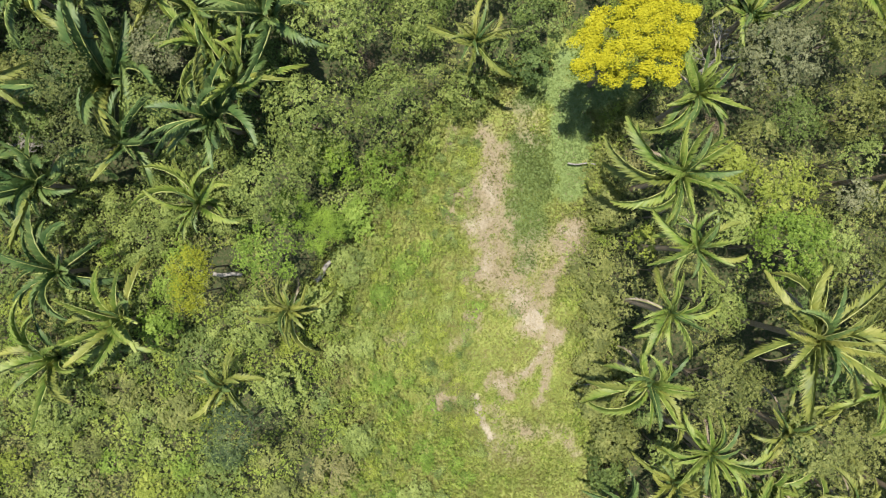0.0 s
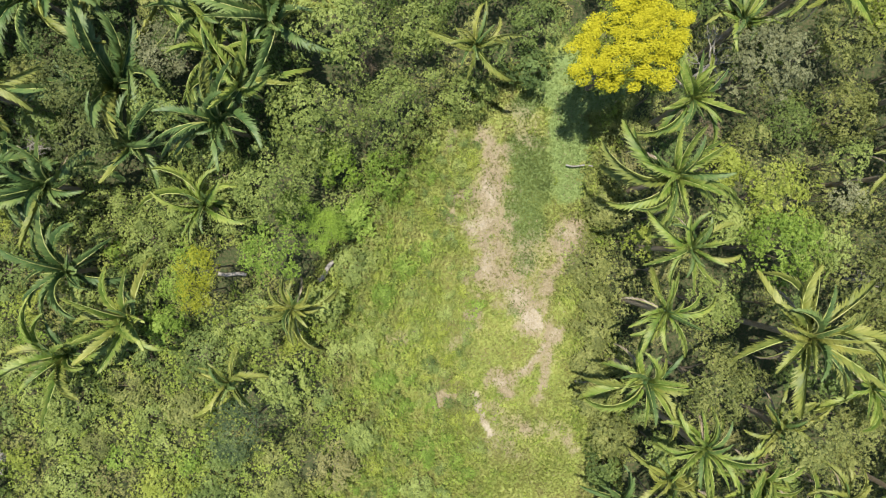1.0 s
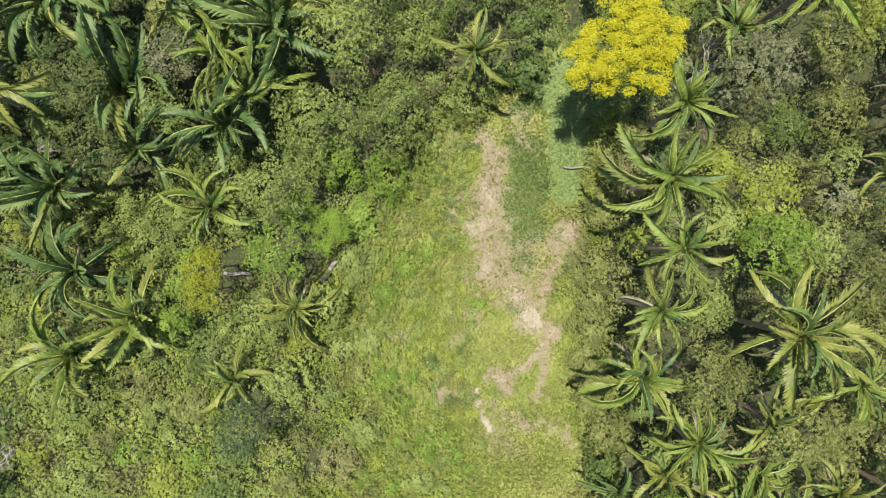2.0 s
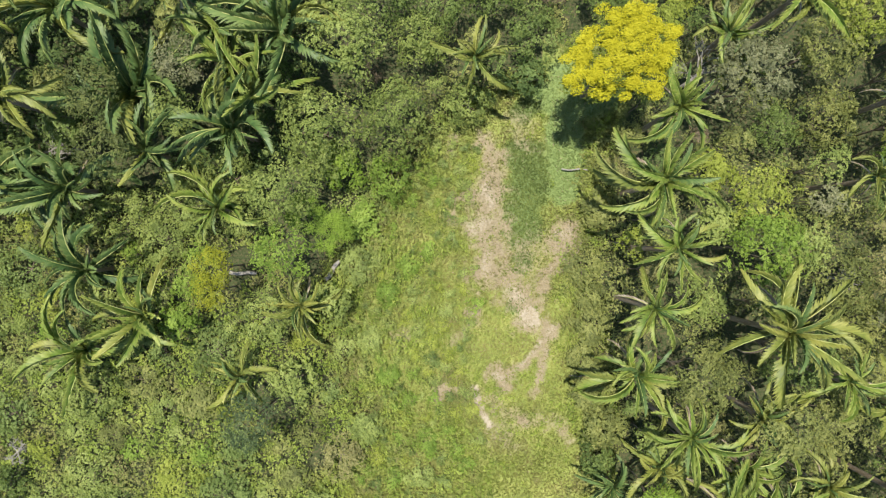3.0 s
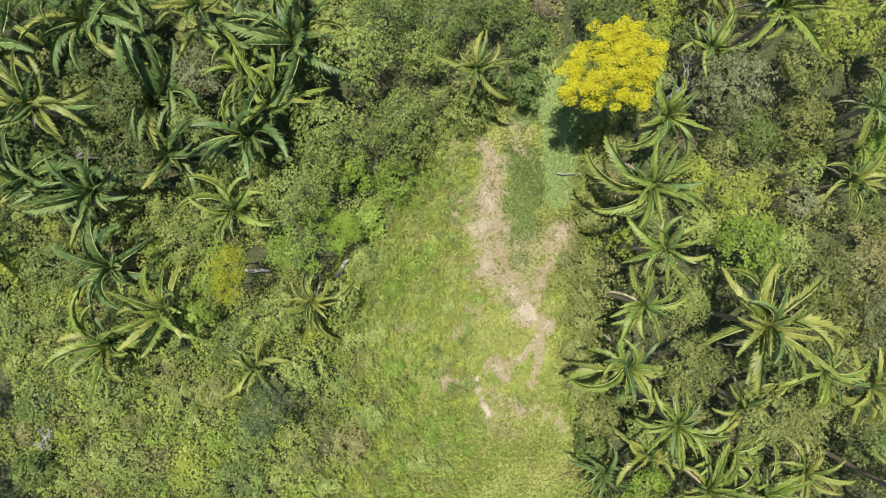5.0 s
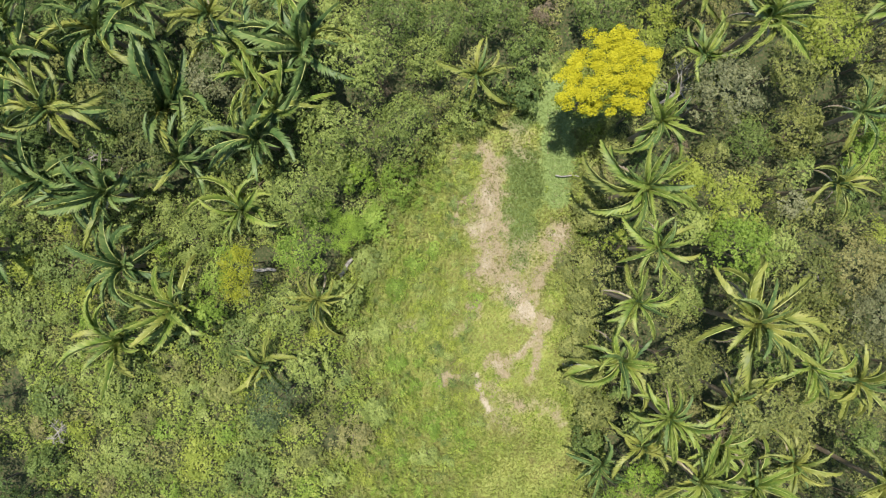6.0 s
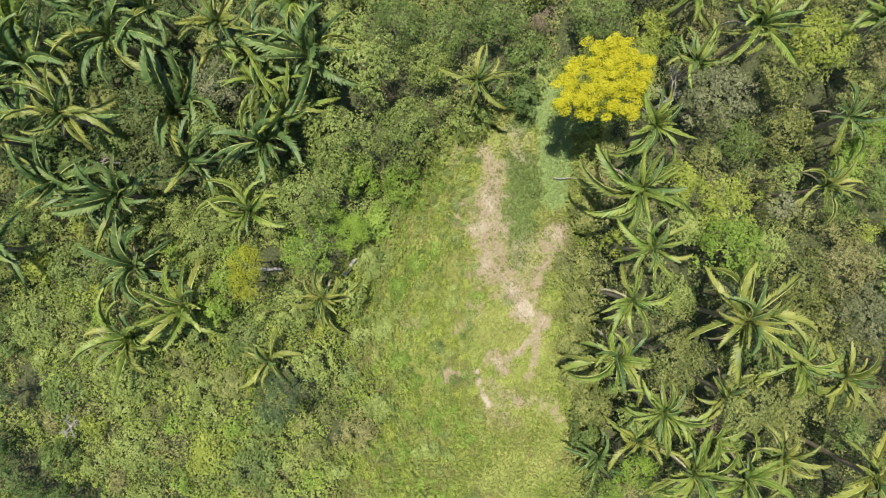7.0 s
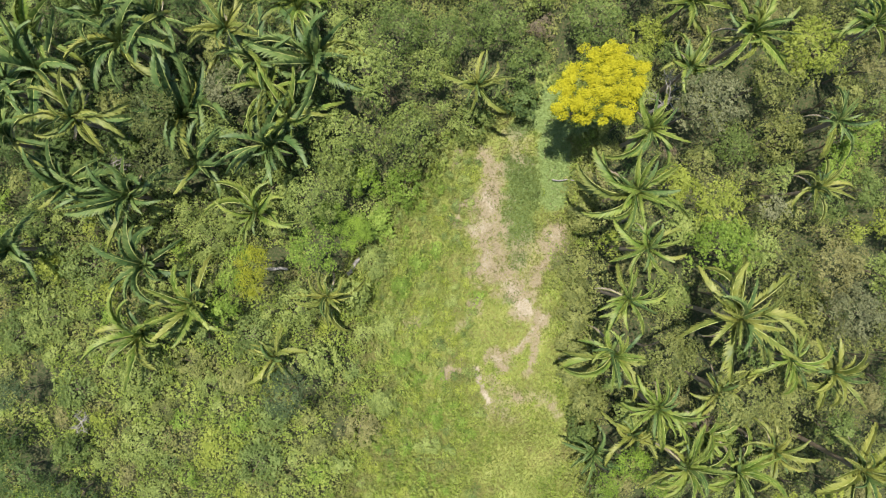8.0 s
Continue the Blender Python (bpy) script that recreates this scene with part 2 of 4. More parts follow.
PALM_BARK = bark("fibrous_palm_bark", (0.09, 0.065, 0.04), (0.3, 0.24, 0.17), 14.0)
DEAD_WOOD = bark("bleached_wood", (0.1, 0.092, 0.08), (0.27, 0.255, 0.23), 6.0)
RACHIS = foliage("frond_stalk", (0.14, 0.18, 0.045), (0.25, 0.28, 0.085), (0.36, 0.36, 0.15), 0.3, 0.05)


def ground_material():
    m, nt, nodes, bsdf = nodes_of("grass_soil_and_shaded_litter")
    fine, geo = noise_at(nt, 5.0, 6.0, 0.75)
    broad, _ = noise_at(nt, 0.55, 4.0, 0.6)

    def mask(name):
        a = nodes.new("ShaderNodeAttribute")
        a.attribute_name = name
        return a.outputs["Fac"]

    turf = ramp(nt, add_up(nt, (fine, 0.75), (broad, 0.75), -0.25), [(0.25, (0.09, 0.11, 0.0294)), (0.5, (0.165, 0.2, 0.0508)), (0.75, (0.26, 0.265, 0.0904))])
    lush = ramp(nt, fine, [(0.3, (0.068, 0.1, 0.033)), (0.7, (0.125, 0.17, 0.058))])
    straw = ramp(nt, fine, [(0.28, (0.14, 0.12, 0.072)), (0.5, (0.202, 0.172, 0.112)), (0.74, (0.265, 0.23, 0.16))])
    # leaf litter, its colour darkened and greened to paint in the shade of the gaps
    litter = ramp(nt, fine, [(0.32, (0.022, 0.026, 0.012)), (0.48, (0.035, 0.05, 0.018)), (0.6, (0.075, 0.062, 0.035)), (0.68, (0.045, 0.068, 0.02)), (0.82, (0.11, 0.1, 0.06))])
    pale = ramp(nt, fine, [(0.3, (0.2, 0.175, 0.128)), (0.7, (0.32, 0.282, 0.215))])
    mown = ramp(nt, fine, [(0.3, (0.105, 0.15, 0.05)), (0.7, (0.17, 0.225, 0.08))])
    colour = blend(nt, mask("mown"), blend(nt, mask("lush"), turf, lush), mown)
    colour = blend(nt, mask("dry"), colour, straw)
    colour = blend(nt, mask("bare"), colour, pale)
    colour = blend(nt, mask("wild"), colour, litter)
    nt.links.new(colour, bsdf.inputs["Base Color"])
    bsdf.inputs["Roughness"].default_value, bsdf.inputs["Specular IOR Level"].default_value = 0.9, 0.15
    bump = nodes.new("ShaderNodeBump")
    bump.inputs["Strength"].default_value, bump.inputs["Distance"].default_value = 0.9, 0.12
    nt.links.new(fine, bump.inputs["Height"])
    nt.links.new(bump.outputs[0], bsdf.inputs["Normal"])
    return m


# ---- building helpers ----
def mesh_from(name, verts, faces, material, smooth=False, tuft=None):
    me = bpy.data.meshes.new(name)
    verts = np.asarray(verts, np.float32)
    faces = np.asarray(faces, np.int32)
    k = faces.shape[1]
    me.vertices.add(len(verts))
    me.vertices.foreach_set("co", verts.ravel())
    me.loops.add(faces.size)
    me.loops.foreach_set("vertex_index", faces.ravel())
    me.polygons.add(len(faces))
    me.polygons.foreach_set("loop_start", np.arange(0, faces.size, k, dtype=np.int32))
    me.materials.append(material)
    me.update(calc_edges=True)
    if smooth:
        me.polygons.foreach_set("use_smooth", np.ones(len(faces), bool))
    if tuft is not None:
        me.attributes.new("tuft", "FLOAT", "POINT").data.foreach_set("value", np.asarray(tuft, np.float32))
    return me


def piece(name, me, parent, m=None, material=None, label=""):
    """One mesh object under a thing; the mesh may be shared, the material is the object's own."""
    ob = new(name, me)
    ob.parent = parent
    if m is not None:
        ob.matrix_basis = m
    if material is not None:
        ob.material_slots[0].link = "OBJECT"
        ob.material_slots[0].material = material
    if label:
        ob["label"] = label
    return ob


def thing(name, x, y, label, category, group, spin=0.0):
    ob = new(name)
    ob.empty_display_size = 0.3
    ob.matrix_basis = pose(x, y, 0, 0, 0, spin)
    return tagged(ob, label, category, group)


def unit(v):
    return v / np.maximum(np.linalg.norm(v, axis=-1, keepdims=True), 1e-9)


def leaf_cloud(at, normal, length, width, gen, fold=0.25, sag=0.15):
    """Folded pointed leaves, one at each place, lying across the given normals. Returns verts and faces."""
    n = len(at)
    normal = unit(normal)
    along = unit(np.cross(normal, unit(gen.normal(size=(n, 3)))))
    side = np.cross(normal, along)
    L, Wd = length[:, None], width[:, None]
    base = at - along * L * 0.5
    tip = at + along * L * 0.5 - normal * L * sag
    left = at + side * Wd * 0.5 + normal * Wd * fold - along * L * 0.06
    right = at - side * Wd * 0.5 + normal * Wd * fold - along * L * 0.06
    verts = np.stack([base, right, tip, left], 1).reshape(-1, 3)
    k = np.arange(n)[:, None] * 4
    faces = np.concatenate([k + [0, 1, 2], k + [0, 2, 3]], 0)
    return verts, faces


def sprigs(at, out, leaves, length, narrow, tone, gen):
    """Rosettes of pointed leaves, one at each place, opening towards out. Returns verts, faces and each vertex's tone."""
    n = len(at)
    out = unit(out)
    a = unit(np.cross(out, unit(gen.normal(size=(n, 3)))))
    b = np.cross(out, a)
    at, out, a, b, length, tone = (np.repeat(v, leaves, 0) for v in (at, out, a, b, length, tone))
    n *= leaves
    phi = (np.arange(n) % leaves) * 2 * np.pi / leaves + gen.uniform(-0.45, 0.45, n)
    rad = a * np.cos(phi)[:, None] + b * np.sin(phi)[:, None]
    e = gen.uniform(0.05, 0.85, n)[:, None]
    along, normal = rad * np.cos(e) + out * np.sin(e), out * np.cos(e) - rad * np.sin(e)
    side = np.cross(normal, along)
    L = (length * gen.uniform(0.6, 1.3, n))[:, None]
    W = L * narrow * gen.uniform(0.8, 1.25, (n, 1))
    root = at + along * L * 0.2
    tip = at + along * L - np.array([0, 0, 1.0]) * L * gen.uniform(0.05, 0.35, (n, 1))
    verts = np.stack([root - side * W * 0.5, tip, root + side * W * 0.5], 1).reshape(-1, 3)
    return verts, np.arange(3 * n).reshape(-1, 3), np.repeat(tone, 3)


def tube(path, radii, sides=6, caps=True):
    """Verts and triangle faces of a tapered tube along a path of points."""
    path, radii = np.asarray(path, float), np.asarray(radii, float)
    tang = unit(np.gradient(path, axis=0))
    ref = np.array([0.31, 0.17, 0.94]) if abs(tang[0] @ np.array([0.31, 0.17, 0.94])) < 0.93 else np.array([1.0, 0, 0])
    a = unit(np.cross(tang, ref))
    b = np.cross(tang, a)
    ang = np.arange(sides) * 2 * np.pi / sides
    ring = a[:, None, :] * np.cos(ang)[None, :, None] + b[:, None, :] * np.sin(ang)[None, :, None]
    verts = (path[:, None, :] + ring * radii[:, None, None]).reshape(-1, 3)
    faces = []
    for i in range(len(path) - 1):
        for j in range(sides):
            p, q = i * sides + j, i * sides + (j + 1) % sides
            faces += [(p, q, q + sides), (p, q + sides, p + sides)]
    if caps:
        e = len(verts) - sides
        faces += [(e, e + j, e + j + 1) for j in range(1, sides - 1)]
    return verts, np.array(faces)


def joined(pieces):
    verts, faces, k = [], [], 0
    for v, f in pieces:
        verts.append(v)
        faces.append(np.asarray(f) + k)
        k += len(v)
    return np.concatenate(verts), np.concatenate(faces)


# ---- broad-leaved crowns: each a cluster of lobes set with single leaves ----
def crown_mesh(seed, lobes, tufts, leaf, leaves=6, narrow=0.45, lobe=(0.2, 0.36), ragged=0.4, tall=0.7):
    """A crown of radius about 1 with its middle at the origin: boughs of uneven height, each set with leaf rosettes."""
    g = np.random.default_rng(seed)
    at, out, tone, size = [], [], [], []
    for i in range(lobes):
        az, u = g.uniform(0, 2 * np.pi), g.uniform(-0.15, 1.0)
        rim = math.sqrt(max(0.0, 1 - max(u, 0) ** 2))
        reach = g.uniform(0.4, 1.0) ** 0.5 * (1 + ragged * g.normal() * 0.35)
        r = g.uniform(*lobe)
        c = np.array([math.cos(az) * rim * reach * (1 - r * 0.5), math.sin(az) * rim * reach * (1 - r * 0.5), (u * tall) * (0.75 + 0.25 * reach)])
        c[2] += g.normal() * 0.1
        n = int(tufts * (r / lobe[1]) ** 2) + 3
        d = unit(g.normal(size=(n, 3)) + np.array([0, 0, 0.85]))
        at.append(c + d * np.array([1, 1, 0.8]) * r * g.uniform(0.78, 1.08, (n, 1)))
        out.append(d * 0.6 + unit(at[-1] + np.array([0, 0, 0.25])) * 0.7 + np.array([0, 0, 0.3]) + g.normal(size=(n, 3)) * 0.22)
        tone.append(np.clip(0.5 + 0.3 * g.normal() + 0.12 * g.normal(size=n), 0, 1))
        size.append(leaf * g.uniform(0.75, 1.25) * np.ones(n))
    return sprigs(np.concatenate(at), np.concatenate(out), leaves, np.concatenate(size), narrow, np.concatenate(tone), g)


def crowns(seed, count, *shape):
    made = []
    for i in range(count):
        v, f, tone = crown_mesh(seed + i, *shape)
        made.append(mesh_from("crown", v, f, LEAF["mid"], tuft=tone))
    return made


def spray_mesh(seed, sprays, leaf):
    """A ferny crown: arching sprays of small leaflets from the middle of each tuft."""
    g = np.random.default_rng(seed)
    out = []
    for i in range(sprays):
        az, d = g.uniform(0, 2 * np.pi), math.sqrt(g.uniform(0, 1)) * 0.7
        c = np.array([math.cos(az) * d, math.sin(az) * d, 0.5 * (1 - d * d) + g.uniform(-0.1, 0.15)])
        for k in range(11):
            a = k * 2 * np.pi / 11 + g.uniform(-0.2, 0.2)
            length = g.uniform(0.3, 0.46)
            s = np.linspace(0.1, 1, 9)
            spine = c + np.stack([np.cos(a) * s * length, np.sin(a) * s * length, 0.3 * s - 0.42 * s * s], 1)
            side = np.array([-math.sin(a), math.cos(a), 0])
            for w in (-1, 1):
                n = len(s)
                at = spine + side * w * leaf * 0.45 * (1.1 - s[:, None] * 0.6)
                size = leaf * (1.15 - 0.6 * s) * g.uniform(0.8, 1.2, n)
                out.append(leaf_cloud(at, np.array([0, 0, 1.0]) + g.normal(size=(n, 3)) * 0.25, size, size * 0.55, g))
    return joined(out)


def stems_mesh(seed, stems=4):
    """Stems from the base up into the crown, for a plant one unit tall and one wide."""
    g = np.random.default_rng(seed)
    out = []
    trunk = np.array([[0, 0, -0.03], [0.02, 0.01, 0.2], [0.03, 0.03, 0.45]])
    out.append(tube(trunk, (0.06, 0.045, 0.035), 7))
    for i in range(stems):
        a = i * 2 * np.pi / stems + g.uniform(-0.5, 0.5)
        s = np.linspace(0, 1, 4)
        reach = g.uniform(0.35, 0.62)
        path = np.stack([0.02 + np.cos(a) * reach * s ** 1.3, 0.02 + np.sin(a) * reach * s ** 1.3, 0.3 + 0.52 * s + 0.03 * np.sin(s * 5 + i)], 1)
        out.append(tube(path, 0.032 * (1 - 0.8 * s), 4, False))
    return joined(out)


CROWNS = {
    "broad": crowns(100, 7, 34, 36, 0.085, 5, 0.64, (0.19, 0.34), 0.5),
    "fine": crowns(200, 6, 48, 24, 0.07, 4, 0.64, (0.13, 0.27), 0.45, 0.75),
    "large": crowns(300, 5, 60, 24, 0.064, 4, 0.64, (0.13, 0.27), 0.5, 0.65),
    "grand": crowns(350, 4, 74, 36, 0.05, 4, 0.64, (0.12, 0.25), 0.5, 0.65),
    "dense": crowns(400, 3, 58, 28, 0.05, 4, 0.68, (0.17, 0.29), 0.12, 0.6),
    "low": crowns(450, 5, 16, 34, 0.102, 4, 0.64, (0.22, 0.42), 0.6),
    "fern": [mesh_from("crown", *spray_mesh(500 + i, 13, 0.085), LEAF["bright"]) for i in range(3)],
}
STEMS = [mesh_from("trunk", *stems_mesh(600 + i, 3 + i), BARK, True) for i in range(3)]

KIND_NAMES = {"low": ("low_shrub", "small leafy"), "broad": ("shrub", "leafy"), "fine": ("small_tree", "fine-leaved"), "large": ("tree", "broad-crowned"), "dense": ("round_bush", "dense rounded"), "fern": ("tree_fern", "feathery")}
TONE_WORDS = {"mid": "mid-green", "bright": "bright green", "olive": "dull olive-green", "lime": "yellow-green", "dark": "deep green", "blue": "dark bluish-green", "grey": "dry grey-green", "brown": "brownish half-dry", "pale": "pale green", "fern": "vivid light-green", "rust": "withered reddish-brown", "vivid": "vivid green", "moss": "dark olive", "gold": "golden-green"}
CATEGORY = {"low": "shrub", "broad": "shrub", "fine": "tree", "large": "tree", "dense": "bush", "fern": "fern"}
PLACED, PALM_TOPS, TALL = [], [], []


def plant(kind, tone, x, y, h, r, where, spin):
    """A shrub or tree of height h and crown radius r, with stems and a crown."""
    if kind == "broad" and r > 1.5:
        kind = "large"
    name, habit = KIND_NAMES[kind]
    root = thing(name, x, y, f"{habit} {TONE_WORDS[tone]} {name.replace('_', ' ')} {where}", CATEGORY[kind], "plants round the clearing", spin)
    top = 0.62 * r * (1.0 if kind != "fern" else 0.75)
    up = max(h - top, 0.25 * r)
    tall = r * float(np.clip(up / max(r, 0.1), 0.55, 1.25)) if h < 3 * r else r
    if r > 1.9 and kind in ("fine", "large"):
        tall *= 1.25
        up = max(up - 0.15 * r, 0.25 * r)
    k = int(abs(x * 31 + y * 17)) % 97
    piece("trunk", STEMS[k % len(STEMS)], root, Matrix.Diagonal((r * 0.9, r * 0.9, max(up + 0.25 * r, 0.4), 1)))
    choice = CROWNS["grand" if r > 1.9 and kind in ("broad", "fine", "large") else kind]
    crown = choice[k % len(choice)]
    piece("crown", crown, root, Matrix.Translation((0, 0, up)) @ Matrix.Diagonal((r, r, tall, 1)), LEAF[tone])
    PLACED.append((x, y, r))
    if h > 3.8 and r > 1.2:
        TALL.append((x, y, r))
    return root


# ---- palms ----
STALKS = {}


def frond_mesh(seed, rise, arch, twist, bow, pairs=68, length=4.0, full=1.08):
    """A feather frond along +x: a tapered stalk with two rows of pointed leaflets, arching over and turning on edge.
    rise: degrees at which it leaves the heart; arch: degrees by which it bends down; twist: degrees at its end;
    bow: degrees by which it curves sideways."""
    g = np.random.default_rng(seed)
    steps = 15
    s = np.linspace(0, 1, steps)
    pitch = np.radians(rise - arch * s ** 1.35)
    sway = np.radians(bow) * s ** 1.2
    d = np.stack([np.cos(pitch) * np.cos(sway), np.cos(pitch) * np.sin(sway), np.sin(pitch)], 1)
    spine = np.concatenate([np.zeros((1, 3)), np.cumsum((d[:-1] + d[1:]) / 2 * length / (steps - 1), 0)])
    v, f = tube(spine[::2], 0.055 * (1 - 0.8 * s[::2]), 4)
    stalk = mesh_from("stalk", v, f, RACHIS, True)
    blades_v, blades_f, k, dried = [], [], 0, []
    for i in range(pairs):
        t = 0.1 + 0.9 * (i + g.uniform(-0.2, 0.2)) / pairs
        p = np.array([np.interp(t, s, spine[:, c]) for c in range(3)])
        T = unit(np.array([np.interp(t, s, d[:, c]) for c in range(3)]))
        flat = unit(np.cross((0, 0, 1.0), T))
        up = np.cross(T, flat)
        roll = np.radians(twist) * np.clip((t - 0.02) / 0.32, 0, 1) ** 0.8
        for w in (-1, 1):
            lift = np.radians(56 - 16 * t) + g.normal() * 0.07
            q = roll + w * lift
            out = w * (flat * math.cos(q) + up * math.sin(q))
            lean = np.radians(37 - 14 * t + g.normal() * 4)
            along = unit(T * math.cos(lean) + out * math.sin(lean))
            size = full * (0.14 + 0.62 * math.sin(math.pi * t ** 0.8) ** 0.8) * g.uniform(0.84, 1.1)
            wide = 0.1 * (1.1 - 0.35 * t)
            across = unit(T - along * (T @ along)) * wide * 0.5
            mid = p + along * size * 0.55 - np.array([0, 0, 0.03 * size])
            tip = p + along * size - np.array([0, 0, 0.3 * size]) * g.uniform(0.4, 1.5)
            blades_v.append(np.array([p - across * 0.7, p + across * 0.7, mid + across, mid - across, tip]))
            blades_f.append(np.array([(0, 1, 2), (0, 2, 3), (3, 2, 4)]) + k)
            dried += [0.0, 0.0, 0.25 + 0.4 * t * t, 0.25 + 0.4 * t * t, 0.5 + 0.5 * t]
            k += 5
    me = mesh_from("frond", np.concatenate(blades_v), np.concatenate(blades_f), LEAF["palm"])
    me.attributes.new("dried", "FLOAT", "POINT").data.foreach_set("value", np.array(dried, np.float32))
    STALKS[me.name] = stalk
    return me


FRONDS = [  # from the upright heart fronds to the hanging old ones
    [frond_mesh(700 + i, 84, 62, tw, bow) for i, (tw, bow) in enumerate(((46, 40), (-28, -44), (80, -16), (-64, 24)))],
    [frond_mesh(710 + i, 76, 88, tw, bow) for i, (tw, bow) in enumerate(((50, 56), (-34, -58), (86, -20), (-70, 30), (24, -44), (-88, 50)))],
    [frond_mesh(720 + i, 62, 104, tw, bow) for i, (tw, bow) in enumerate(((55, 60), (-38, -52), (90, -22), (-50, 26), (-76, 48), (30, -64)))],
    [frond_mesh(730 + i, 40, 92, tw, bow) for i, (tw, bow) in enumerate(((50, 44), (-30, -46), (80, 14), (-62, -26), (36, 58)))],
]
DEAD_FRONDS = [frond_mesh(750 + i, -6, 60, tw, bow, 26, 3.6, 0.5) for i, (tw, bow) in enumerate(((30, 30), (-35, -25), (15, 8)))]
SPAN = {me.name: max(math.hypot(v.co.x, v.co.y) for v in me.vertices) for tier in FRONDS for me in tier}  # how far each goes out sideways


def palm_trunk_mesh(seed):
    """A trunk one unit tall with leaf-base rings, flared at the foot."""
    g = np.random.default_rng(seed)
    z = np.linspace(-0.02, 1, 26)
    r = 0.11 * (1 + 0.5 * np.exp(-z * 14)) * (1 + 0.12 * (np.arange(26) % 2)) * (1 + 0.35 * np.clip((z - 0.8) / 0.2, 0, 1))
    path = np.stack([0.05 * np.sin(z * 2 + seed), 0.05 * np.cos(z * 2.3 + seed) - 0.05 * math.cos(seed), z], 1)
    return mesh_from("trunk", *tube(path, r, 10), PALM_BARK)


PALM_TRUNKS = [palm_trunk_mesh(i) for i in range(3)]


def spear_mesh():
    v, f = joined([tube([(0, 0, 0), (0.02, 0, 0.6), (0.05, 0.02, 1.25)], (0.07, 0.05, 0.01), 6), tube([(0, 0, -0.3), (0, 0, 0.0), (0, 0, 0.18)], (0.3, 0.27, 0.1), 9)])
    return mesh_from("heart", v, f, LEAF["palm_dark"], True)


HEART = spear_mesh()


def frond(me, root, m, material, label=""):
    ob = piece("frond", me, root, m, material, label)
    piece("stalk", STALKS[me.name], ob)
    return ob


def palm(x, y, h, reach, fronds, tone, spin, dead, where, turns=(), lengths=()):
    """A feather palm whose heart is at height h; reach is how far its fronds go out sideways.
    turns, lengths: the directions and relative spans of its fronds where they are known."""
    g = np.random.default_rng(int(abs(x * 1000 + y * 77)) + 5)
    size = "tall" if h > 6 else "young short-trunked"
    word = {"palm": "green", "palm_yellow": "yellow-green", "palm_dark": "dark green"}[tone]
    root = thing("palm", x, y, f"{size} {word} feather palm {where}", "palm", "palms round the clearing", 0)
    k = int(abs(x * 13 + y * 7))
    piece("trunk", PALM_TRUNKS[k % 3], root, Matrix.Diagonal((1 + 0.03 * h, 1 + 0.03 * h, h, 1)))
    piece("heart", HEART, root, Matrix.Translation((0, 0, h)))
    tip_x, tip_y = g.uniform(-9, 9), g.uniform(-9, 9)
    golden = 137.5
    erect = h < 6 and reach > 2.8
    for i in range(len(turns) or fronds):
        age = i / max(fronds - 1, 1)
        tier = min(3, int(age * (2.1 if erect else 3.3) + 0.45))
        turn = spin + i * golden + g.uniform(-16, 16)
        if turns:
            turn = turns[i] + g.uniform(-3, 3)
            tier = 0 if lengths[i] < 0.5 else 1 if lengths[i] < 0.72 else 3 if i % 3 == 2 else 2
            age = tier / 3
        choice = FRONDS[tier][int(g.integers(len(FRONDS[tier])))]
        grow = reach * lengths[i] / SPAN[choice.name] if turns else reach * g.uniform(0.2, 0.33) * (1.18 if erect else 0.95)
        m = Matrix.Translation((0, 0, h + 0.1 - 0.3 * age)) @ pose(0, 0, 0, tip_x, tip_y, 0) @ pose(0, 0, 0, g.uniform(-22, 22), g.uniform(-10, 16), turn) @ Matrix.Translation((0.12, 0, 0)) @ Matrix.Scale(grow, 4)
        own = tone
        if age > 0.6 and g.uniform() < 0.3:
            own = "palm_yellow"
        frond(choice, root, m, LEAF[own])
    for i in range(9):  # younger fronds standing up and out of the heart
        tier = 0 if i % 3 == 0 else 1
        own = FRONDS[tier][int(g.integers(len(FRONDS[tier])))]
        m = Matrix.Translation((0, 0, h - 0.05)) @ pose(0, 0, 0, g.uniform(-24, 24), g.uniform(-12, 14), spin + 40 + i * 97 + g.uniform(-25, 25)) @ Matrix.Scale(reach / 4.0 * g.uniform(0.6, 0.95), 4)
        frond(own, root, m, LEAF[tone if i % 2 else "palm_dark"])
    for i in range(dead):
        m = Matrix.Translation((0, 0, h - 0.35)) @ pose(0, 0, 0, 0, 16 + 12 * (i % 2), spin + 75 + i * 151) @ Matrix.Scale(reach / 3.7, 4)
        frond(DEAD_FRONDS[i % 3], root, m, LEAF["dead"], "dead brown hanging frond")
    PLACED.append((x, y, reach * 0.2))
    PALM_TOPS.append((x, y, h))
    return root


# ---- the ground: one sheet, fine in the clearing and coarse out to the horizon ----
def axis_lines(a, b, step, far):
    inner = np.arange(a, b + step / 2, step)
    out, d, reach = [], step, 0.0
    while reach < far:
        d *= 1.22
        reach += d
        out.append(reach)
    out = np.array(out)
    return np.concatenate([(a - out)[::-1], inner, b + out])


